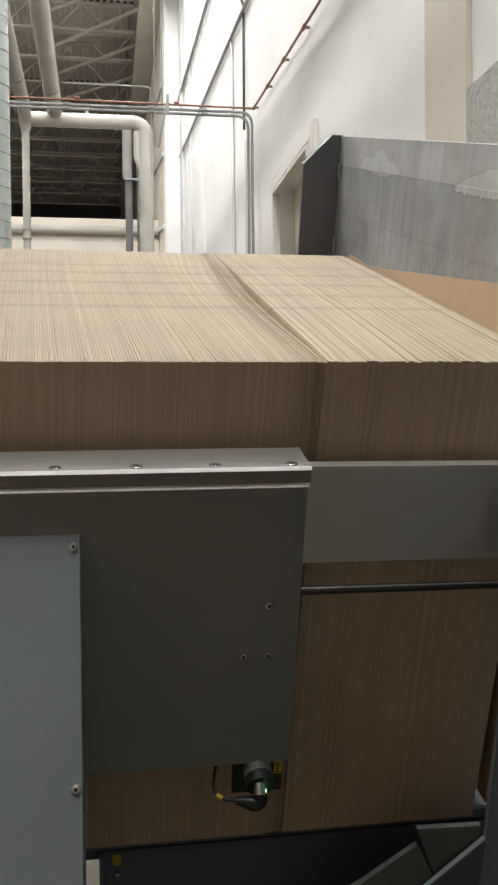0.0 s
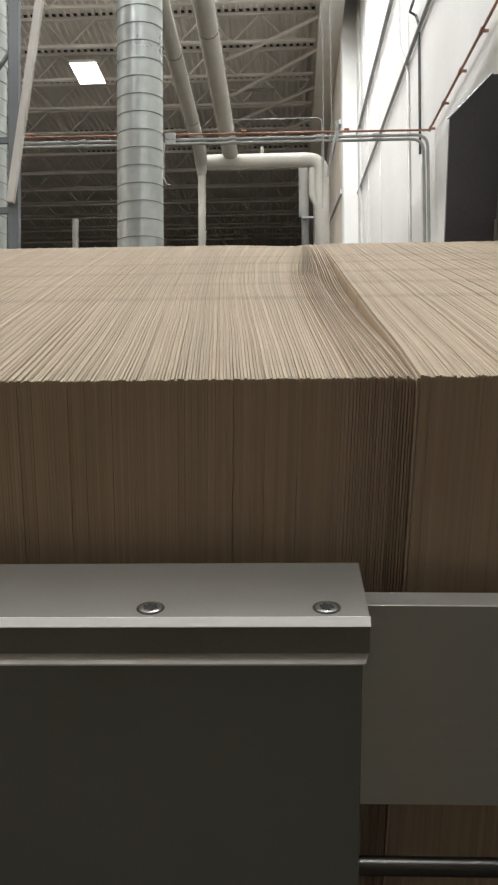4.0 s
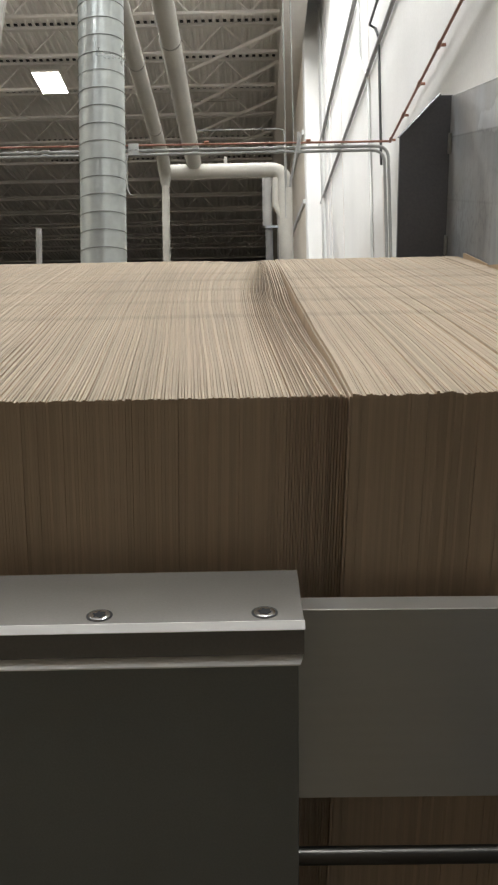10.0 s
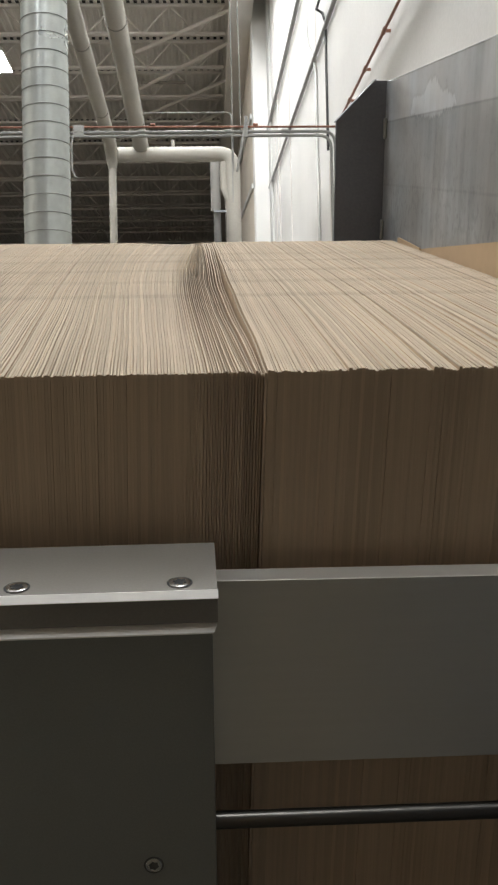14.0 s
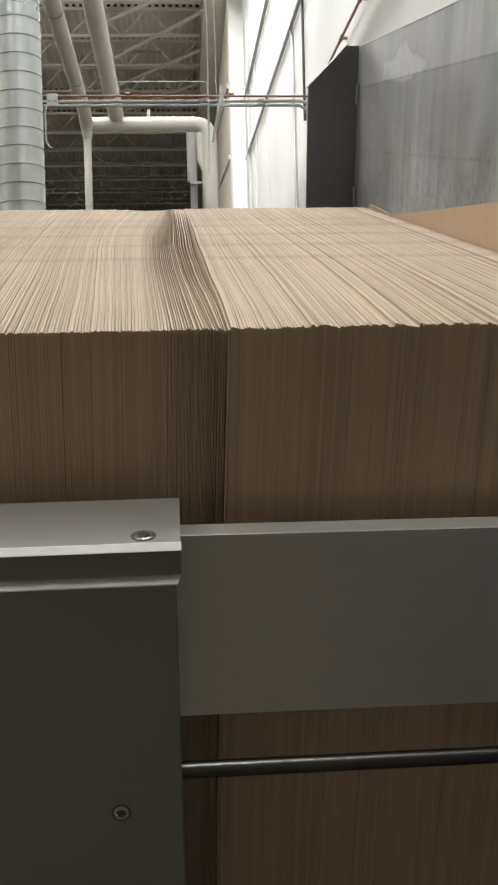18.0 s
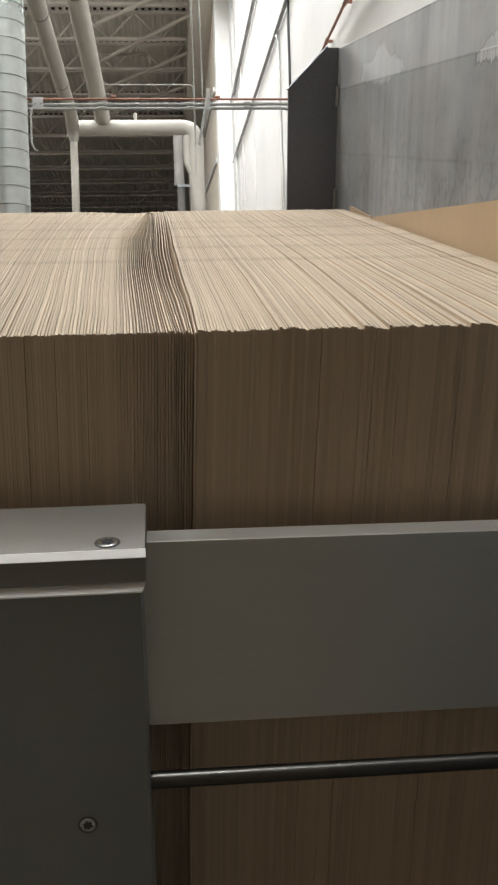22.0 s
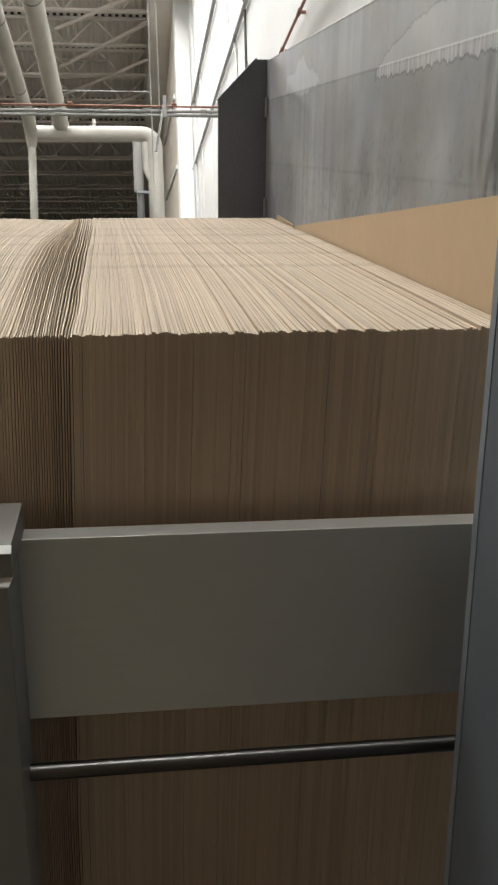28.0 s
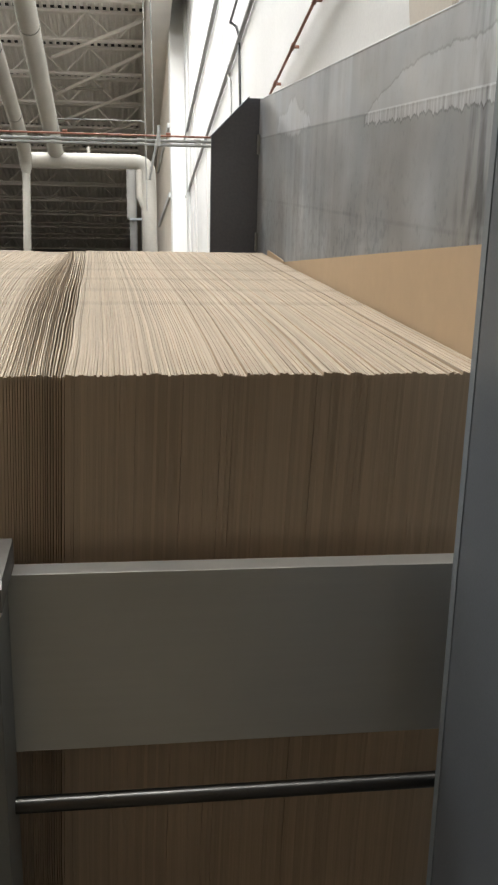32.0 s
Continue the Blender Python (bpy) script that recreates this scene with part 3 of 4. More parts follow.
def white_pipes():
    y = 18.0
    # two jacketed pipes run under the roof to a cross pipe and drop beside the wall
    a = thing("jacketed_pipe", "white jacketed pipe running under the roof and dropping down", "pipe", (-1.77, y, 3.5), group="white pipes")
    near = (-1.765, 2.0, 8.05)
    part("run", tube([near, (-1.77, y - 0.42, 7.83)] + bend(near, (-1.77, y, 7.76), (-1.77, y, 5), 0.33), [0.128] * 6 + [0.12, 0.105, 0.081], 18), PIPEWHITE, a, smooth=True)
    part("drop", tube([(-1.77, y, 7.47), (-1.77, y, GROUND)], 0.078, 14), PIPEWHITE, a, smooth=True)
    for yy in (5.6, 8.2, 10.8, 13.4, 16.0):
        u = (yy - 2.0) / 15.58
        part("collar", tube([(-1.767, yy, 8.05 - 0.22 * u), (-1.767, yy + 0.03, 8.05 - 0.22 * u)], 0.135, 18), GREYJACKET, a)
    for z in (5.46, 5.28):
        part("collar", tube([(-1.77, y, z), (-1.77, y, z + 0.06)], 0.10, 14), PIPEWHITE, a, smooth=True)
    b = thing("jacketed_pipe", "thick white jacketed pipe running under the roof into a cross pipe", "pipe", (-1.18, y, 7.6), group="white pipes")
    part("run", tube([(-1.185, 2.0, 8.10), (-1.185, y - 0.06, 7.87)], 0.155, 18), PIPEWHITE, b, smooth=True)
    for yy in (6.4, 9.6, 12.8, 16.6):
        u = (yy - 2.0) / 15.94
        part("collar", tube([(-1.185, yy, 8.10 - 0.23 * u), (-1.185, yy + 0.03, 8.10 - 0.23 * u)], 0.162, 18), GREYJACKET, b)
    c = thing("cross_pipe", "white jacketed cross pipe with an elbow down beside the wall", "pipe", (0.66, y, 0), group="white pipes")
    path = [(-1.71, y, 7.72)] + bend((-1.4, y, 7.72), (0.66, y, 7.72), (0.66, y, 5), 0.30) + [(0.66, y, GROUND)]
    part("run", tube(path, 0.150, 18), PIPEWHITE, c, smooth=True)
    part("sleeve", tube([(0.66, y, 6.58), (0.66, y, GROUND)], 0.128, 18), PIPEWHITE, c, smooth=True)
    part("branch", tube([(0.47, y - 0.02, 7.54), (0.47, y - 0.02, 7.0), (0.60, y - 0.02, 6.70)], 0.072, 12), PIPEWHITE, c, smooth=True)
    for z in (6.58, 5.93, 5.39):
        part("collar", tube([(0.66, y, z), (0.66, y, z + 0.07)], 0.153, 18), PIPEWHITE, c, smooth=True)
    part("stub", tube([(-0.54, y, 7.7), (-0.54, y, 8.005)], 0.035, 8), PIPEWHITE, c, smooth=True)
    d = thing("rear_pipe", "grey jacketed pipe dropping behind the cross pipe", "pipe", (0.33, 20.0, 0), group="white pipes")
    part("jacket", tube([(0.33, 20.0, 8.35), (0.33, 20.0, 7.1)], 0.11, 16), GREYJACKET, d, smooth=True)
    part("pipe", tube([(0.36, 20.0, 7.1), (0.36, 20.0, GROUND)], 0.085, 14), DARKPIPE, d, "darker bare pipe below the jacket", smooth=True)
    part("bracket", box((0.28, 19.86, 7.04), (0.70, 19.90, 7.09)), GREYSTEEL, d)
    part("second_pipe", tube([(0.60, 20.0, 8.2), (0.60, 20.0, GROUND)], 0.06, 12), DARKPIPE, d, smooth=True)
    single("parapet_pipe", tube([(-9.0, 24.88, 6.94), (1.35, 24.88, 6.94)], 0.12, 14), PIPEWHITE, "white pipe running along the parapet wall", "pipe", smooth=True)
    single("sprinkler_pipe", tube([(-1.75, 27.8, 13.27), (-0.39, 27.8, 13.27)], 0.045, 10), PIPEWHITE, "short white sprinkler pipe under the roof", "pipe", smooth=True)


white_pipes()


def conduits():
    y = 10.6
    cu = thing("copper_pipe", "thin red-brown copper pipe with couplings turning along the wall", "pipe", (0, y, 5.62))
    part("run", tube([(-14, y, 5.612), (WALL_X - 0.08, y, 5.552)], 0.013, 10), COPPER, cu, smooth=True)
    part("wall_run", tube([(WALL_X - 0.06, y, 5.552), (WALL_X - 0.06, -6.0, 4.272)], 0.014, 10), COPPER, cu, smooth=True)
    for yy in (10.55, 9.6, 8.6, 7.6, 6.6, 5.6):
        z = 5.552 - (10.6 - yy) * 0.0771
        part("coupling", tube([(WALL_X - 0.06, yy + 0.05, z), (WALL_X - 0.06, yy - 0.05, z)], 0.020, 10), COPPER, cu, smooth=True)
        part("clip", box((WALL_X - 0.06, yy - 0.01, z - 0.012), (WALL_X, yy + 0.01, z + 0.012)), COPPER, cu)
    for x in (-3.2, -1.9, -0.6, 0.65):
        part("coupling", tube([(x, y, 5.586 - x * 0.004), (x + 0.06, y, 5.586 - x * 0.004)], 0.017, 10), COPPER, cu, smooth=True)
    for k, (dz, x_end) in enumerate(((0.0, 1.56), (-0.050, 1.51))):
        c = thing("wall_conduit", "grey galvanised conduit crossing the hall and bending down the wall", "conduit", (0, y, 5.5 + dz), group="crossing conduits")
        z = 5.512 + dz
        pts = [(-14, y + 0.02, z)] + bend((-1, y + 0.02, z), (x_end + 0.1, y + 0.02, z - 0.01), (x_end + 0.1, y + 0.02, 2), 0.16) + [(x_end + 0.1, y + 0.02, 1.0)]
        part("run", tube(pts, 0.019, 10), CONDUIT, c, smooth=True)
        for x in (-2.6, -0.75, 0.3, 1.0):
            part("coupling", tube([(x, y + 0.02, z), (x + 0.08, y + 0.02, z)], 0.023, 10), CONDUIT, c, smooth=True)
    b = thing("strut_hanger", "galvanised strut bracket hanging the crossing pipes", "bracket", (0.55, y, 5.4))
    part("strut", box((0.545, y - 0.03, 5.42), (0.585, y - 0.005, 5.68)), CONDUIT, b)
    part("diagonal", tube([(0.56, y - 0.03, 5.6), (0.44, y - 0.03, 5.0)], 0.018, 6), CONDUIT, b)
    part("rod", tube([(0.40, y, 5.0), (0.40, y, 9.5)], 0.008, 6), CONDUIT, b)
    part("rod", tube([(0.50, y, 5.5), (0.48, y, 9.5)], 0.008, 6), CONDUIT, b)
    part("rail", tube([(-0.8, y + 2.0, 6.50)] + bend((-0.8, y + 2.0, 6.50), (0.46, y + 2.0, 6.50), (0.46, y + 2.0, 5), 0.08) + [(0.46, y + 2.0, 5.2)], 0.009, 8), CONDUIT, b, smooth=True)
    # runs on the white wall
    for y0, z0, y1, z1, r in ((22.0, 9.64, 10.9, 8.89, 0.038), (22.0, 8.22, 7.0, 6.80, 0.03)):
        single("wall_pipe", tube([(WALL_X - r - 0.01, y0, z0), (WALL_X - r - 0.01, y1, z1)], r, 10), TRAYGREY, "thin grey pipe sloping along the wall", "pipe", smooth=True, group="wall pipes")
    single("black_conduit", tube([(WALL_X - 0.03, 11.6, 5.6), (WALL_X - 0.03, 11.55, 7.3), (WALL_X - 0.03, 11.83, 7.57), (WALL_X - 0.11, 11.83, 7.62), (WALL_X - 0.11, 10.6, 7.50), (WALL_X - 0.11, 9.0, 7.36)], 0.018, 8), BLACKSTEEL, "thin black conduit down the white wall", "conduit", smooth=True)
    for yy, z0, z1 in ((19.2, GROUND, 11.0), (11.45, 1.0, 5.4)):
        single("upright_conduit", tube([(WALL_X - 0.03, yy, z0), (WALL_X - 0.03, yy, z1)], 0.016, 8), STEELWHITE, "white painted upright conduit on the wall", "conduit", smooth=True, group="upright conduits")
    x = WALL_X - 0.03
    single("upright_conduit", tube([(x, 13.72, 14.0), (x, 13.70, 8.10), (x, 13.55, 7.9), (x, 12.85, 7.35), (x, 12.72, 7.18), (x, 12.74, 0.5)], 0.02, 8), GREYPIPE, "pale conduit with an offset bend down the wall", "conduit", smooth=True, group="upright conduits")
    k = thing("conduit_clamp", "galvanised clamp with a hanging hook on the crossing conduits", "bracket", (-1.45, y, 5.4))
    part("plate", box((-1.53, y - 0.045, 5.43), (-1.40, y - 0.028, 5.575), 0.004), CONDUIT, k)
    part("bolt", tube([(-1.50, y - 0.03, 5.50), (-1.50, y - 0.07, 5.50)], 0.014, 6), CONDUIT, k)
    part("bolt", tube([(-1.43, y - 0.03, 5.50), (-1.43, y - 0.07, 5.50)], 0.014, 6), CONDUIT, k)
    part("hook", tube([(-1.53, y - 0.04, 5.45), (-1.55, y - 0.04, 5.36), (-1.55, y - 0.04, 5.03), (-1.52, y - 0.04, 4.95), (-1.48, y - 0.04, 4.93)], 0.011, 8), CONDUIT, k, smooth=True)
    single("drain_pipe", tube([(-4.37, 18.0, GROUND), (-4.37, 18.0, 6.6)], 0.065, 12), GREYJACKET, "thin grey upright drain pipe far back in the hall", "pipe", smooth=True)


conduits()


# ---- the machine, in its own axes: x along it, y into the stack, z square to the board tops ----
def bed():
    b = thing("machine_bed", "dark blue-grey steel bed under the cardboard stack", "machine bed", (0, 0.6, -0.72), tilt=True)
    part("table", box((-1.6, 0.125, -0.712), (0.62, 1.38, -0.686), 0.004), BEDPAINT, b)
    part("beam", box((-1.6, 0.20, -0.80), (0.62, 1.34, -0.713), 0.004), BEDPAINT, b)
    part("front_rail", box((-0.280, 0.150, -1.50), (0.62, 0.19, -0.742), 0.006), BEDPAINT, b)
    for x in (-1.4, 0.5):
        part("leg", prism([(0.16, -1.42), (0.26, -1.45), (0.26, -0.74), (0.16, -0.74)], 0, x - 0.05, x + 0.05), POSTPAINT, b)
        part("leg", prism([(1.24, -1.80), (1.34, -1.83), (1.34, -0.74), (1.24, -0.74)], 0, x - 0.05, x + 0.05), POSTPAINT, b)
    part("tag", box((-0.2580, 0.147, -0.7627), (-0.2440, 0.1498, -0.7427)), YELLOW, b, "small yellow tag")
    part("bolt", tube([(-0.2502, 0.1495, -0.7777), (-0.2502, 0.140, -0.7777)], 0.0042, 10), ZINC, b)



bed()


def cover():
    c = thing("front_cover", "grey lacquered steel front cover with a bright-edged top cap", "machine cover", (-0.6, 0.03, -0.46), tilt=True)
    x0 = -1.3
    part("body", box((x0, -0.0015, -0.4592), (-0.0035, 0.060, -0.0285), 0.0008, 2), GREYPAINT, c)
    cap = part("cap", prism([(0.0006, -0.0003), (-0.0030, -0.0042), (-0.0030, -0.0200), (-0.0022, -0.0209), (0.075, -0.0209), (0.0775, -0.019), (0.0775, -0.0015), (0.076, 0.0), (0.0008, 0.0)], 0, x0, 0.0), CAPMETAL, c, "grey top cap")
    part("bright_edge", prism([(0.0010, 0.0003), (0.0004, 0.0003), (-0.0034, -0.0037), (-0.0033, -0.0042), (-0.0022, -0.0034)], 0, x0, 0.0005), BARE, cap, "bare bright chamfer")
    part("shadow_gap", box((x0, 0.001, -0.0285), (-0.004, 0.058, -0.0212)), HOODPAINT, c)
    lip = prism([(0.0005, -0.0222), (-0.0046, -0.0264), (-0.0046, -0.0274), (0.0005, -0.0280)], 0, x0, 0.0)
    for v in lip.verts:
        if v.co.x > -0.01:
            v.co.x -= 0.55 * (-0.0222 - v.co.z)  # mitred end
    part("lip", lip, BARE, c, "bare bright lip")
    for k in range(12):
        disc_screw((-0.0235 - 0.1017 * k, 0.0125, 0.0), (0, 0, 1), 0.0082, cap, "zinc countersunk star screw")
    for x, z in ((-0.0462, -0.2025), (-0.0788, -0.281), (-0.0445, -0.2805)):
        disc_screw((x, -0.0015, z), (0, -1, 0), 0.0068, c, "zinc countersunk star screw", DULLHOLE)


cover()


def strip_and_rod():
    s = thing("guide_strip", "satin grey steel guide strip across the board fronts", "guide strip", (0.3, 0.066, -0.17), tilt=True)
    part("bar", prism([(-0.03, -0.1698), (0.372, -0.1735), (0.372, -0.0262), (-0.03, -0.0220)], 1, 0.0605, 0.080, 0.0005), BRUSHED, s)
    part("end_piece", box((0.3725, 0.0605, -0.1735), (0.60, 0.080, -0.0262), 0.0009, 2), BRUSHED, s)
    part("spacer", box((0.35, 0.0835, -0.12), (0.375, 0.099, -0.07), 0.001), ZINC, s)
    r = thing("guide_rod", "polished chrome round guide rod in front of the boards", "guide rod", (0.3, 0.042, -0.196), tilt=True)
    part("bar", tube([(-0.012, 0.042, -0.2038), (0.60, 0.042, -0.2098)], 0.0064, 24), CHROME, r, smooth=True)


strip_and_rod()


def sensor_unit():
    s = thing("sensor", "black sensor with a plugged cable and yellow label under the cover", "sensor", (-0.047, 0.02, -0.5), tilt=True)
    part("mount", box((-0.085, 0.008, -0.519), (-0.011, 0.020, -0.445), 0.002), BLACKPLASTIC, s)
    part("barrel", tube([(-0.050, 0.009, -0.474), (-0.0495, -0.011, -0.478)], 0.021, 30), SILVER, s, "silver sensor barrel", smooth=True)
    part("collar", tube([(-0.0495, -0.006, -0.4790), (-0.049, -0.0225, -0.4835)], [0.0213, 0.0206], 30), BLACKPLASTIC, s, smooth=True)
    part("plug", tube([(-0.052, -0.022, -0.478), (-0.0525, -0.034, -0.490)], [0.0085, 0.0095], 18), ZINC, s, "silver plug nut", smooth=True)
    part("elbow", tube([(-0.0525, -0.032, -0.490)] + bend((-0.0525, -0.031, -0.48), (-0.051, -0.035, -0.503), (-0.12, -0.031, -0.497), 0.010) + [(-0.078, -0.032, -0.499), (-0.086, -0.031, -0.498)], [0.011] * 2 + [0.0115] * 6 + [0.0075, 0.0055], 16), BLACKPLASTIC, s, smooth=True)
    part("cable", tube([(-0.084, -0.031, -0.498), (-0.100, -0.028, -0.498), (-0.110, -0.018, -0.499), (-0.115, -0.004, -0.496), (-0.112, 0.012, -0.484), (-0.104, 0.024, -0.455)], 0.0026, 8), BLACKPLASTIC, s, smooth=True)
    part("cable_mark", tube([(-0.1035, -0.0255, -0.4985), (-0.111, -0.0165, -0.4988)], 0.004, 10), YELLOW, s, "yellow cable marker")
    lab = part("label", box((-0.0245, 0.0064, -0.4865), (-0.0125, 0.0078, -0.4645)), YELLOW, s, "yellow label with dark bars")
    for k in range(4):
        part("bar", box((-0.0210, 0.0058, -0.4840 + 0.0047 * k), (-0.0165, 0.0063, -0.4818 + 0.0047 * k)), INK, lab)
    part("led", tube([(-0.043, -0.024, -0.489), (-0.043, -0.0285, -0.490)], 0.0020, 10), LEDGREEN, s, "lit green indicator")


sensor_unit()


def console():
    c = thing("control_cabinet", "blue-grey lacquered slanting cabinet with a screwed front", "cabinet", (-0.7, -0.1, -0.9), tilt=True)
    front = [(0.0005, -0.085), (-0.004, -0.088), (-0.345, -0.72), (-0.345, -1.325), (-0.0005, -1.432), (-0.0005, -0.088)]
    part("body", prism(front, 0, -1.3, -0.2995, 0.0015), BLUEGREY, c)
    n = Vector((0, -0.880, 0.475)).normalized()
    for z in (-0.100, -0.360, -0.62):
        y = -0.004 - (-0.088 - z) * 0.5395
        p = Vector((-0.3075, y, z))
        head = part("screw", tube([p - n * 0.002, p + n * 0.002, p + n * 0.004], [0.0062, 0.0062, 0.004], 18), BRIGHTZINC, c, "zinc button-head screw", smooth=True)
        part("socket", tube([p + n * 0.0041, p + n * 0.0043], 0.0024, 6), DARKHOLE, head)
    part("side_slot", box((-0.2994, -0.10, -0.34), (-0.2988, -0.075, -0.29)), HOODPAINT, c, "dark slot in the side")


console()


def machine_post():
    p = thing("machine_post", "dark blue-grey lacquered upright machine post with a foot gusset", "machine post", (0.42, -0.02, -0.9), tilt=True)
    edge = [(0.3065, 1.1), (0.3090, 0.0), (0.3115, -0.30), (0.3205, -0.627)]
    low = [(0.2302, -0.7148), (0.04, -0.90)]
    # plate runs on out of view to keep wall light off the boards
    part("front_plate", prism(edge + low + [(0.04, -1.2), (1.3, -1.2), (1.3, 1.1)], 1, -0.0115, -0.001, 0.0012), POSTPAINT, p)
    # only the housing's inner face shows; its depth is added to block light
    part("housing", prism([(x - 0.0006, z) for x, z in edge] + [(0.3199, -1.195), (0.95, -1.195), (0.95, 1.1)], 1, -0.75, -0.0117), POSTPAINT, p, "blue-grey lacquered post housing, deepened to block light")
    # the lit rim of the rounded plate edge is painted as a paler strip
    rim = [(x - 0.0010, z) for x, z in edge]
    part("edge_highlight", prism(rim + [(x + 0.0006, z) for x, z in reversed(edge)], 1, -0.0105, -0.002), BLUEGREY, p, "plate edge with its highlight painted paler")
    slope = [edge[-1]] + low
    part("edge_highlight", prism([(x - 0.0010, z - 0.0004) for x, z in slope] + [(x + 0.0004, z - 0.0016) for x, z in reversed(slope)], 1, -0.0105, -0.002), BLUEGREY, p, "plate edge with its highlight painted paler")
    part("side_plate", prism([(0.2112, -0.6117), (0.318, -0.616), (0.33, -0.64), (0.33, -0.80), (0.2485, -0.7051)], 1, 0.006, 0.016, 0.001), FOOTGREY, p, "grey foot plate")
    foot = part("foot_plate", prism([(0.2140, -0.6412), (0.2465, -0.7065), (0.20, -0.84), (0.10, -0.80), (0.10, -0.727), (0.1356, -0.7014)], 1, 0.004, 0.014, 0.001), FOOTGREY, p, "grey foot plate with a bolt")
    part("bolt", tube([(0.160, 0.005, -0.722), (0.160, -0.006, -0.722)], 0.008, 6), ZINC, foot, "hexagon bolt")


machine_post()


def guards():
    e = thing("end_board", "plain tan kraft end board with a sloping top edge", "board", (0.374, 0.6, -0.66), tilt=True)
    part("sheet", prism([(0.105, -0.66), (1.20, -0.66), (1.20, 0.10), (1.035, 0.1165), (0.105, 0.216)], 0, 0.3728, 0.3752), TANFACE, e)
    part("flap", prism([(1.205, 0.09), (1.207, 0.1225), (1.192, 0.1235), (1.035, 0.1180), (1.035, 0.09)], 0, 0.3708, 0.3725), TANFACE, e, "bent-up far corner of the board")
    # the guard is drawn as a flat sheet and set behind the board
    fit = TILT @ Matrix.Translation((-0.0095, -0.03, 0)) @ Matrix.Diagonal((1, 0.96, 0.9715, 1))
    base = (0.39, 0.8, -0.68)
    g = thing("side_guard", "weathered galvanised steel side guard with chalky stains", "guard plate", base, tilt=True)
    g.matrix_basis = fit @ Matrix.Translation(base)
    part("sheet", box((0.386, 0.142, -0.68), (0.390, 1.474, 0.419), 0.0008), WEATHERED, g)
    part("top_hem", box((0.3853, 0.142, 0.4175), (0.3907, 1.474, 0.4200), 0.0008), WEATHERED, g)
    for z in (0.33, 0.13):
        part("hinge", box((0.3815, 1.452, z - 0.020), (0.3855, 1.472, z + 0.020), 0.0015), GREYPAINT, g, "small grey hinge tab")
    h = thing("end_hood", "anthracite steel end plate with a cut-off corner", "guard plate", (0.32, 1.39, -0.68), tilt=True)
    part("plate", prism([(0.279, -0.68), (0.381, -0.68), (0.381, 0.410), (0.355, 0.410), (0.279, 0.333)], 1, 1.386, 1.398, 0.001), HOODPAINT, h)
    part("flange", prism([(0.355, 0.410), (0.279, 0.333), (0.2775, 0.3345), (0.3545, 0.4125)], 1, 1.381, 1.41), HOODPAINT, h)


guards()


# ---- the cardboard stack ----
TOP, LOW, FRONT, BACK = 0.1155, -0.684, 0.104, 1.236
BAND = 0.0385
CREASES = (0.500, 0.628, 0.755, 0.885, 0.995)
# sideways bow of the sheets: a row for each place across the stack, columns from front to back, in millimetres
ALONG = (0.0, 0.1, 0.2, 0.4, 0.55, 0.7, 0.85, 1.0)
ACROSS = (-1.05, -0.30, -0.098, -0.046, -0.025, -0.002, 0.0265, 0.039, 0.074, 0.152, 0.38)
BOWS = np.array((
    (0, -6, -13, -27, -37, -47, -56, -64),
    (0, -6, -13, -27, -37, -46, -54, -60),
    (0, -6, -13, -28, -36, -42, -45, -46),
    (0, -6, -13, -27, -34, -35, -28, -18),
    (0, -4, -9, -17, -20, -17, -6, 4),
    (0, -4, -10, -16, -19, -14, -8, -4),
    (0, -5, -8, -13, -16, -16, -18, -21),
    (0, 0, -2, -4, -6, -7, -9, -10),
    (0, 0, -1, -5, -8, -12, -16, -19),
    (0, 2, 3, 1, -4, -10, -15, -19),
    (0, 0, 0, -1, -2, -3, -4, -5))) / 1000.0
FINE = np.linspace(0, 1, 41)


def eased(row):
    """A bow through its stations, rounded off between them."""
    v = np.interp(FINE, ALONG, row)
    for _ in range(6):
        v[1:-1] = 0.25 * v[:-2] + 0.5 * v[1:-1] + 0.25 * v[2:]
    return v


EASED = np.array([eased(row) for row in BOWS])


def sway(x, y):
    """How far a sheet bows sideways along its length: sheared with the stack, slack at the loose place."""
    s = min(1.0, max(0.0, (y - FRONT) / (BACK - FRONT)))
    k = min(39, int(s * 40))
    f = s * 40 - k
    return float(np.interp(x, ACROSS, EASED[:, k] * (1 - f) + EASED[:, k + 1] * f))


def sink(x, y):
    """The sheets beside the loose place have slid down: a hollow against the firm block and a dip far back."""
    s = min(1.0, max(0.0, (y - FRONT) / (BACK - FRONT)))
    hollow = 0.0
    if 0.010 < x < BAND:
        hollow = 0.010 * min(1.0, (x - 0.010) / 0.016) * max(0.0, math.sin(math.pi * min(1.0, s * 1.12))) ** 1.5
    return hollow + 0.003 * math.exp(-((x + 0.028) / 0.035) ** 2) * max(0.0, s - 0.55) ** 2 / 0.2 * (x < BAND)


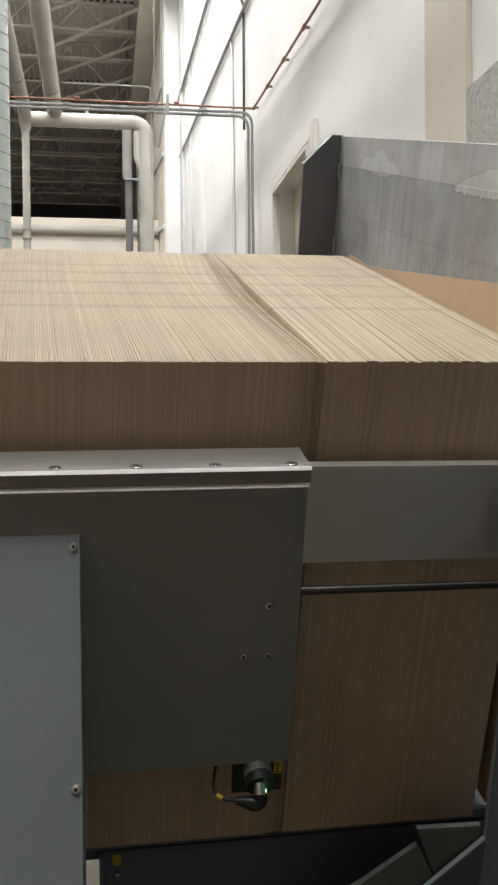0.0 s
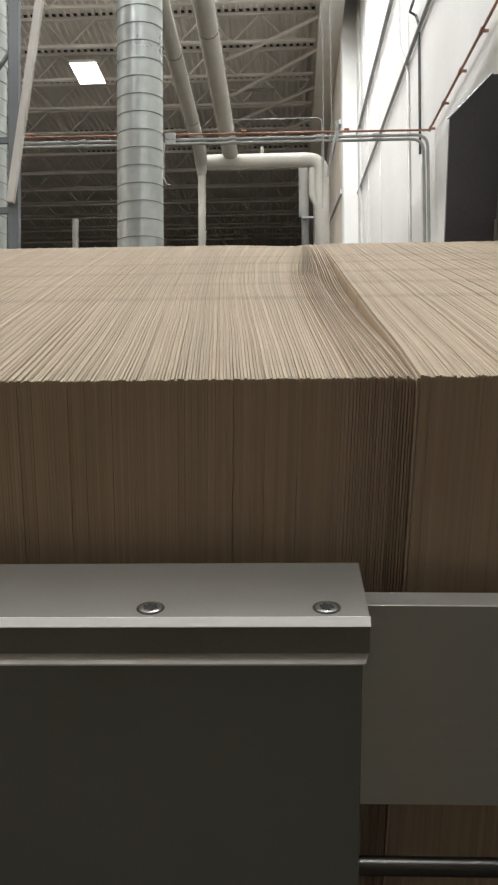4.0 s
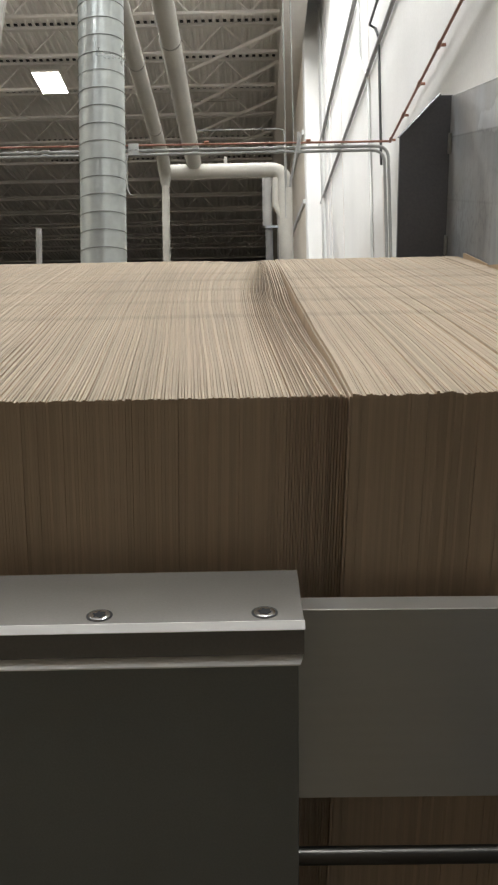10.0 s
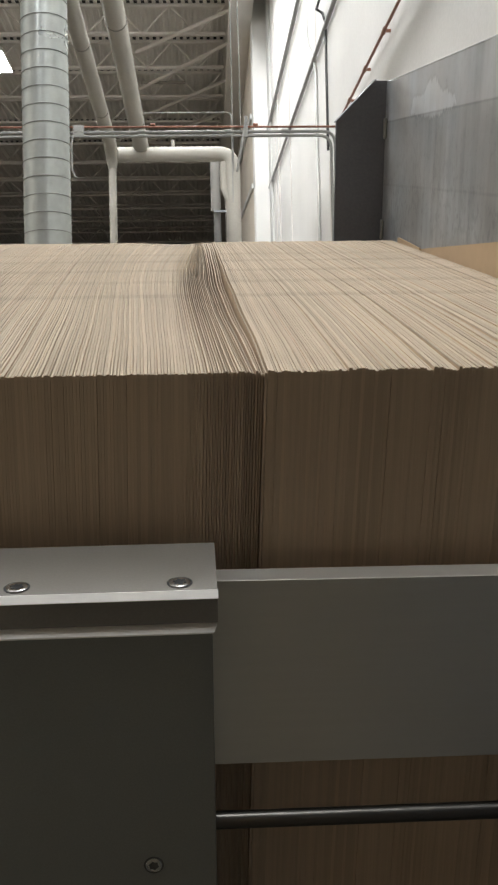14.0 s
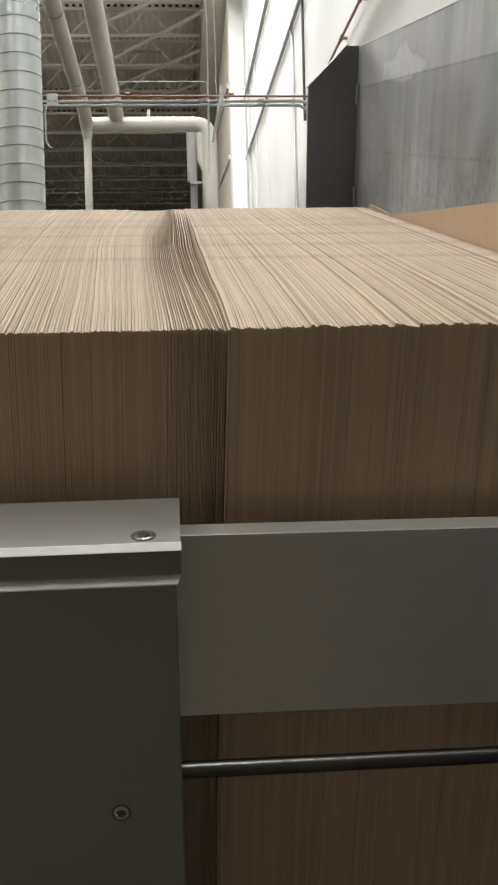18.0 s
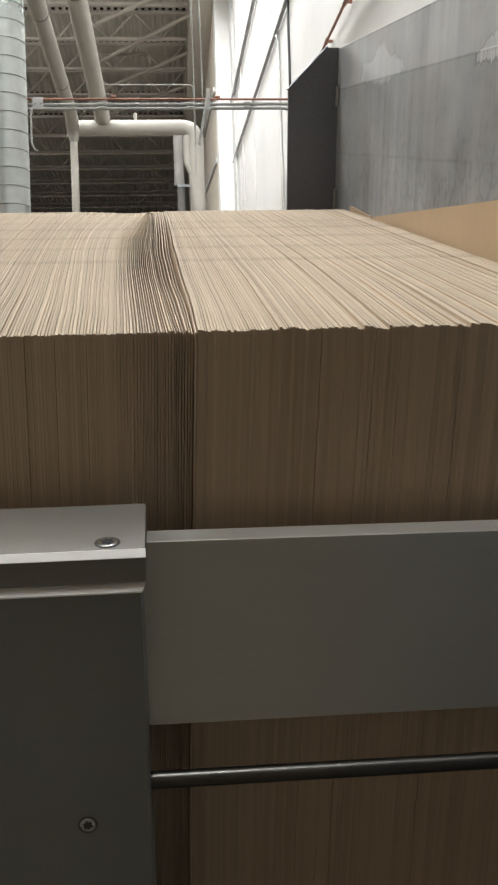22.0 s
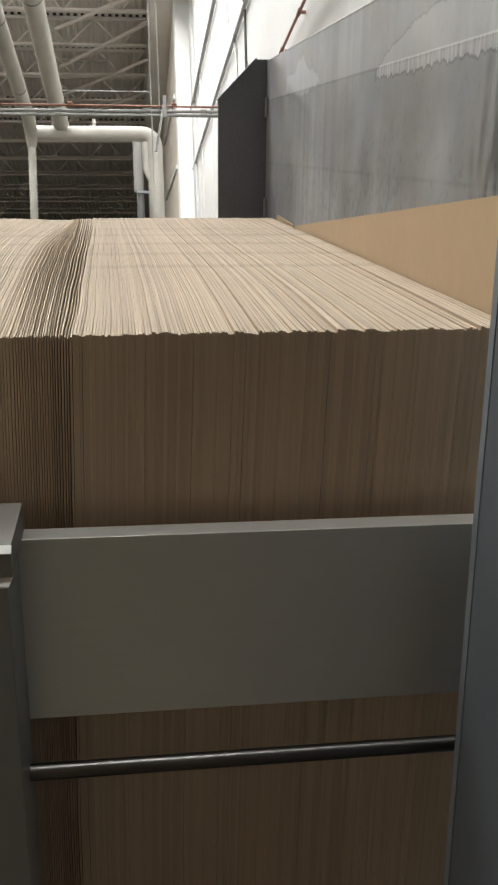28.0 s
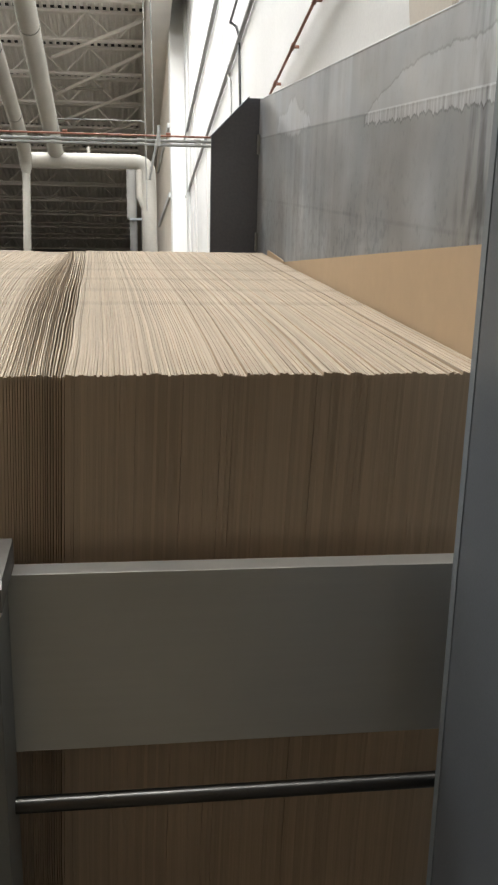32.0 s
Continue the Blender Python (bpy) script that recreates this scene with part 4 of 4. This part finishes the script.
def board_mesh(x, thick, gap, rise, proud, low=0.0, worn=0.0, apart=0.0):
    """One board on edge, filling its place up to a fine gap; its top edge is worn narrower."""
    ys = [FRONT + proud]
    for k in range(1, 25):
        ys.append(FRONT + (BACK - FRONT) * k / 24 - (0.004 * random.random() if k == 24 else 0))
    for c in CREASES:
        ys += [c - 0.012, c - 0.008, c + 0.008, c + 0.012]
    ys.sort()
    zs = (LOW, -0.30, TOP - 0.0011, TOP)
    verts, faces = [], []
    for y in ys:
        dip = 0.0006 if any(abs(y - c) < 0.010 for c in CREASES) else 0.0
        dip += low + sink(x + 0.5 * thick, y)
        a, c = x + sway(x, y), x + thick + sway(x + thick, y)
        s = (y - FRONT) / (BACK - FRONT)
        slack = gap if low or y < FRONT + 0.05 else 0.3 * gap
        slack += apart * (c - a) * max(0.0, math.sin(math.pi * min(1.0, 0.12 + s * 0.9)))
        drift = 0.0004 * math.sin(7 * y + 25 * x) + 0.0003 * math.sin(23 * y + 60 * x)
        drift *= min(1.0, (y - FRONT) / 0.1)
        wear = min(worn, 0.3 * (c - a))
        for z in zs:
            zz = z + rise * (1.0 - 0.6 * min(1.0, 2.0 * s)) - dip if z > 0 else z
            inset = wear if z == TOP else 0.0
            lean = 0.032 * (z - TOP) if z > -0.31 else 0.032 * (-0.30 - TOP) + 0.015 * (z + 0.30)
            verts += [(a + drift + lean + inset, y, zz), (c + drift + lean - slack - inset, y, zz)]
    n = len(zs)

    def at(i, j, k):
        return (i * n + j) * 2 + k
    for i in range(len(ys) - 1):
        for j in range(n - 1):
            faces.append((at(i, j, 0), at(i, j + 1, 0), at(i + 1, j + 1, 0), at(i + 1, j, 0)))
            faces.append((at(i, j, 1), at(i + 1, j, 1), at(i + 1, j + 1, 1), at(i, j + 1, 1)))
        faces.append((at(i, n - 1, 0), at(i, n - 1, 1), at(i + 1, n - 1, 1), at(i + 1, n - 1, 0)))
    for i, flip in ((0, False), (len(ys) - 1, True)):
        for j in range(n - 1):
            q = (at(i, j, 0), at(i, j, 1), at(i, j + 1, 1), at(i, j + 1, 0))
            faces.append(q[::-1] if flip else q)
    return verts, faces


def two_tone(me, liner, edge):
    """Smooth brown liner on the faces and folded fronts, paler cut edges on top."""
    me.materials.append(liner)
    me.materials.append(edge)
    for p in me.polygons:
        p.material_index = 1 if p.normal.z > 0.15 else 0


def stack():
    t = thing("cardboard_stack", "long stack of kraft cardboard sheets standing on edge", "cardboard stack", (-0.2, 0.69, LOW), tilt=True)
    loose_verts, loose_faces = [], []
    x, left, rise0, proud0 = 0.3705, 0, 0.0, 0.0
    count = 0
    while x > -1.05:
        u = (x - BAND + 0.040) / 0.040
        pitch, gap, worn0 = random.uniform(0.0020, 0.0026), random.uniform(0.00003, 0.00008), random.uniform(0.00008, 0.00022)
        left -= 1
        if left <= 0:
            # folded blanks stand in pairs: a deep groove between two blanks, a faint one inside
            left = random.choice((2, 2, 2, 2, 3))
            loose = 1.0 if x > BAND else 0.45
            rise0, proud0 = random.uniform(-0.0009, 0.0009) * loose, random.uniform(-0.0003, 0.0003)
            pick = random.random()
            if pick < 0.16 * loose:
                gap = random.uniform(0.00022, 0.00042)
            elif pick < 0.6 * loose:
                gap = random.uniform(0.0001, 0.00024)
            worn0 = random.uniform(0.0004, 0.0008)
        rise, proud, low = rise0 + random.uniform(-0.0009, 0.0009), proud0 + random.uniform(-0.0001, 0.0001), 0.0
        if 0 < u < 1:
            # the loose place: single sheets stand apart, further back towards the firm block
            pitch, gap = random.uniform(0.0017, 0.0022), (0.00016 + 0.00062 * u ** 1.5) * random.uniform(0.7, 1.3)
            proud, low = 0.0032 * u ** 1.5 + random.uniform(-0.0002, 0.0002), 0.0008 * u
        elif x < BAND:
            rise = rise * 0.6 - 0.0008
        x -= pitch
        apart = 0.0
        if -0.022 < x < BAND:
            apart = random.uniform(0.30, 0.55) * min(1.0, (x + 0.022) / 0.02)
        verts, faces = board_mesh(x, pitch, gap, rise, proud, low, worn0, apart)
        count += 1
        if count <= 300:
            me = bpy.data.meshes.new("sheet")
            me.from_pydata(verts, [], faces)
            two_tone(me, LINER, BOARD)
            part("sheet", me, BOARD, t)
        else:
            k = len(loose_verts)
            loose_verts += verts
            loose_faces += [tuple(k + v for v in f) for f in faces]
    me = bpy.data.meshes.new("sheets")
    me.from_pydata(loose_verts, [], loose_faces)
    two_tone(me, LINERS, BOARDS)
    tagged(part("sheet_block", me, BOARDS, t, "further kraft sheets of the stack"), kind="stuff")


stack()
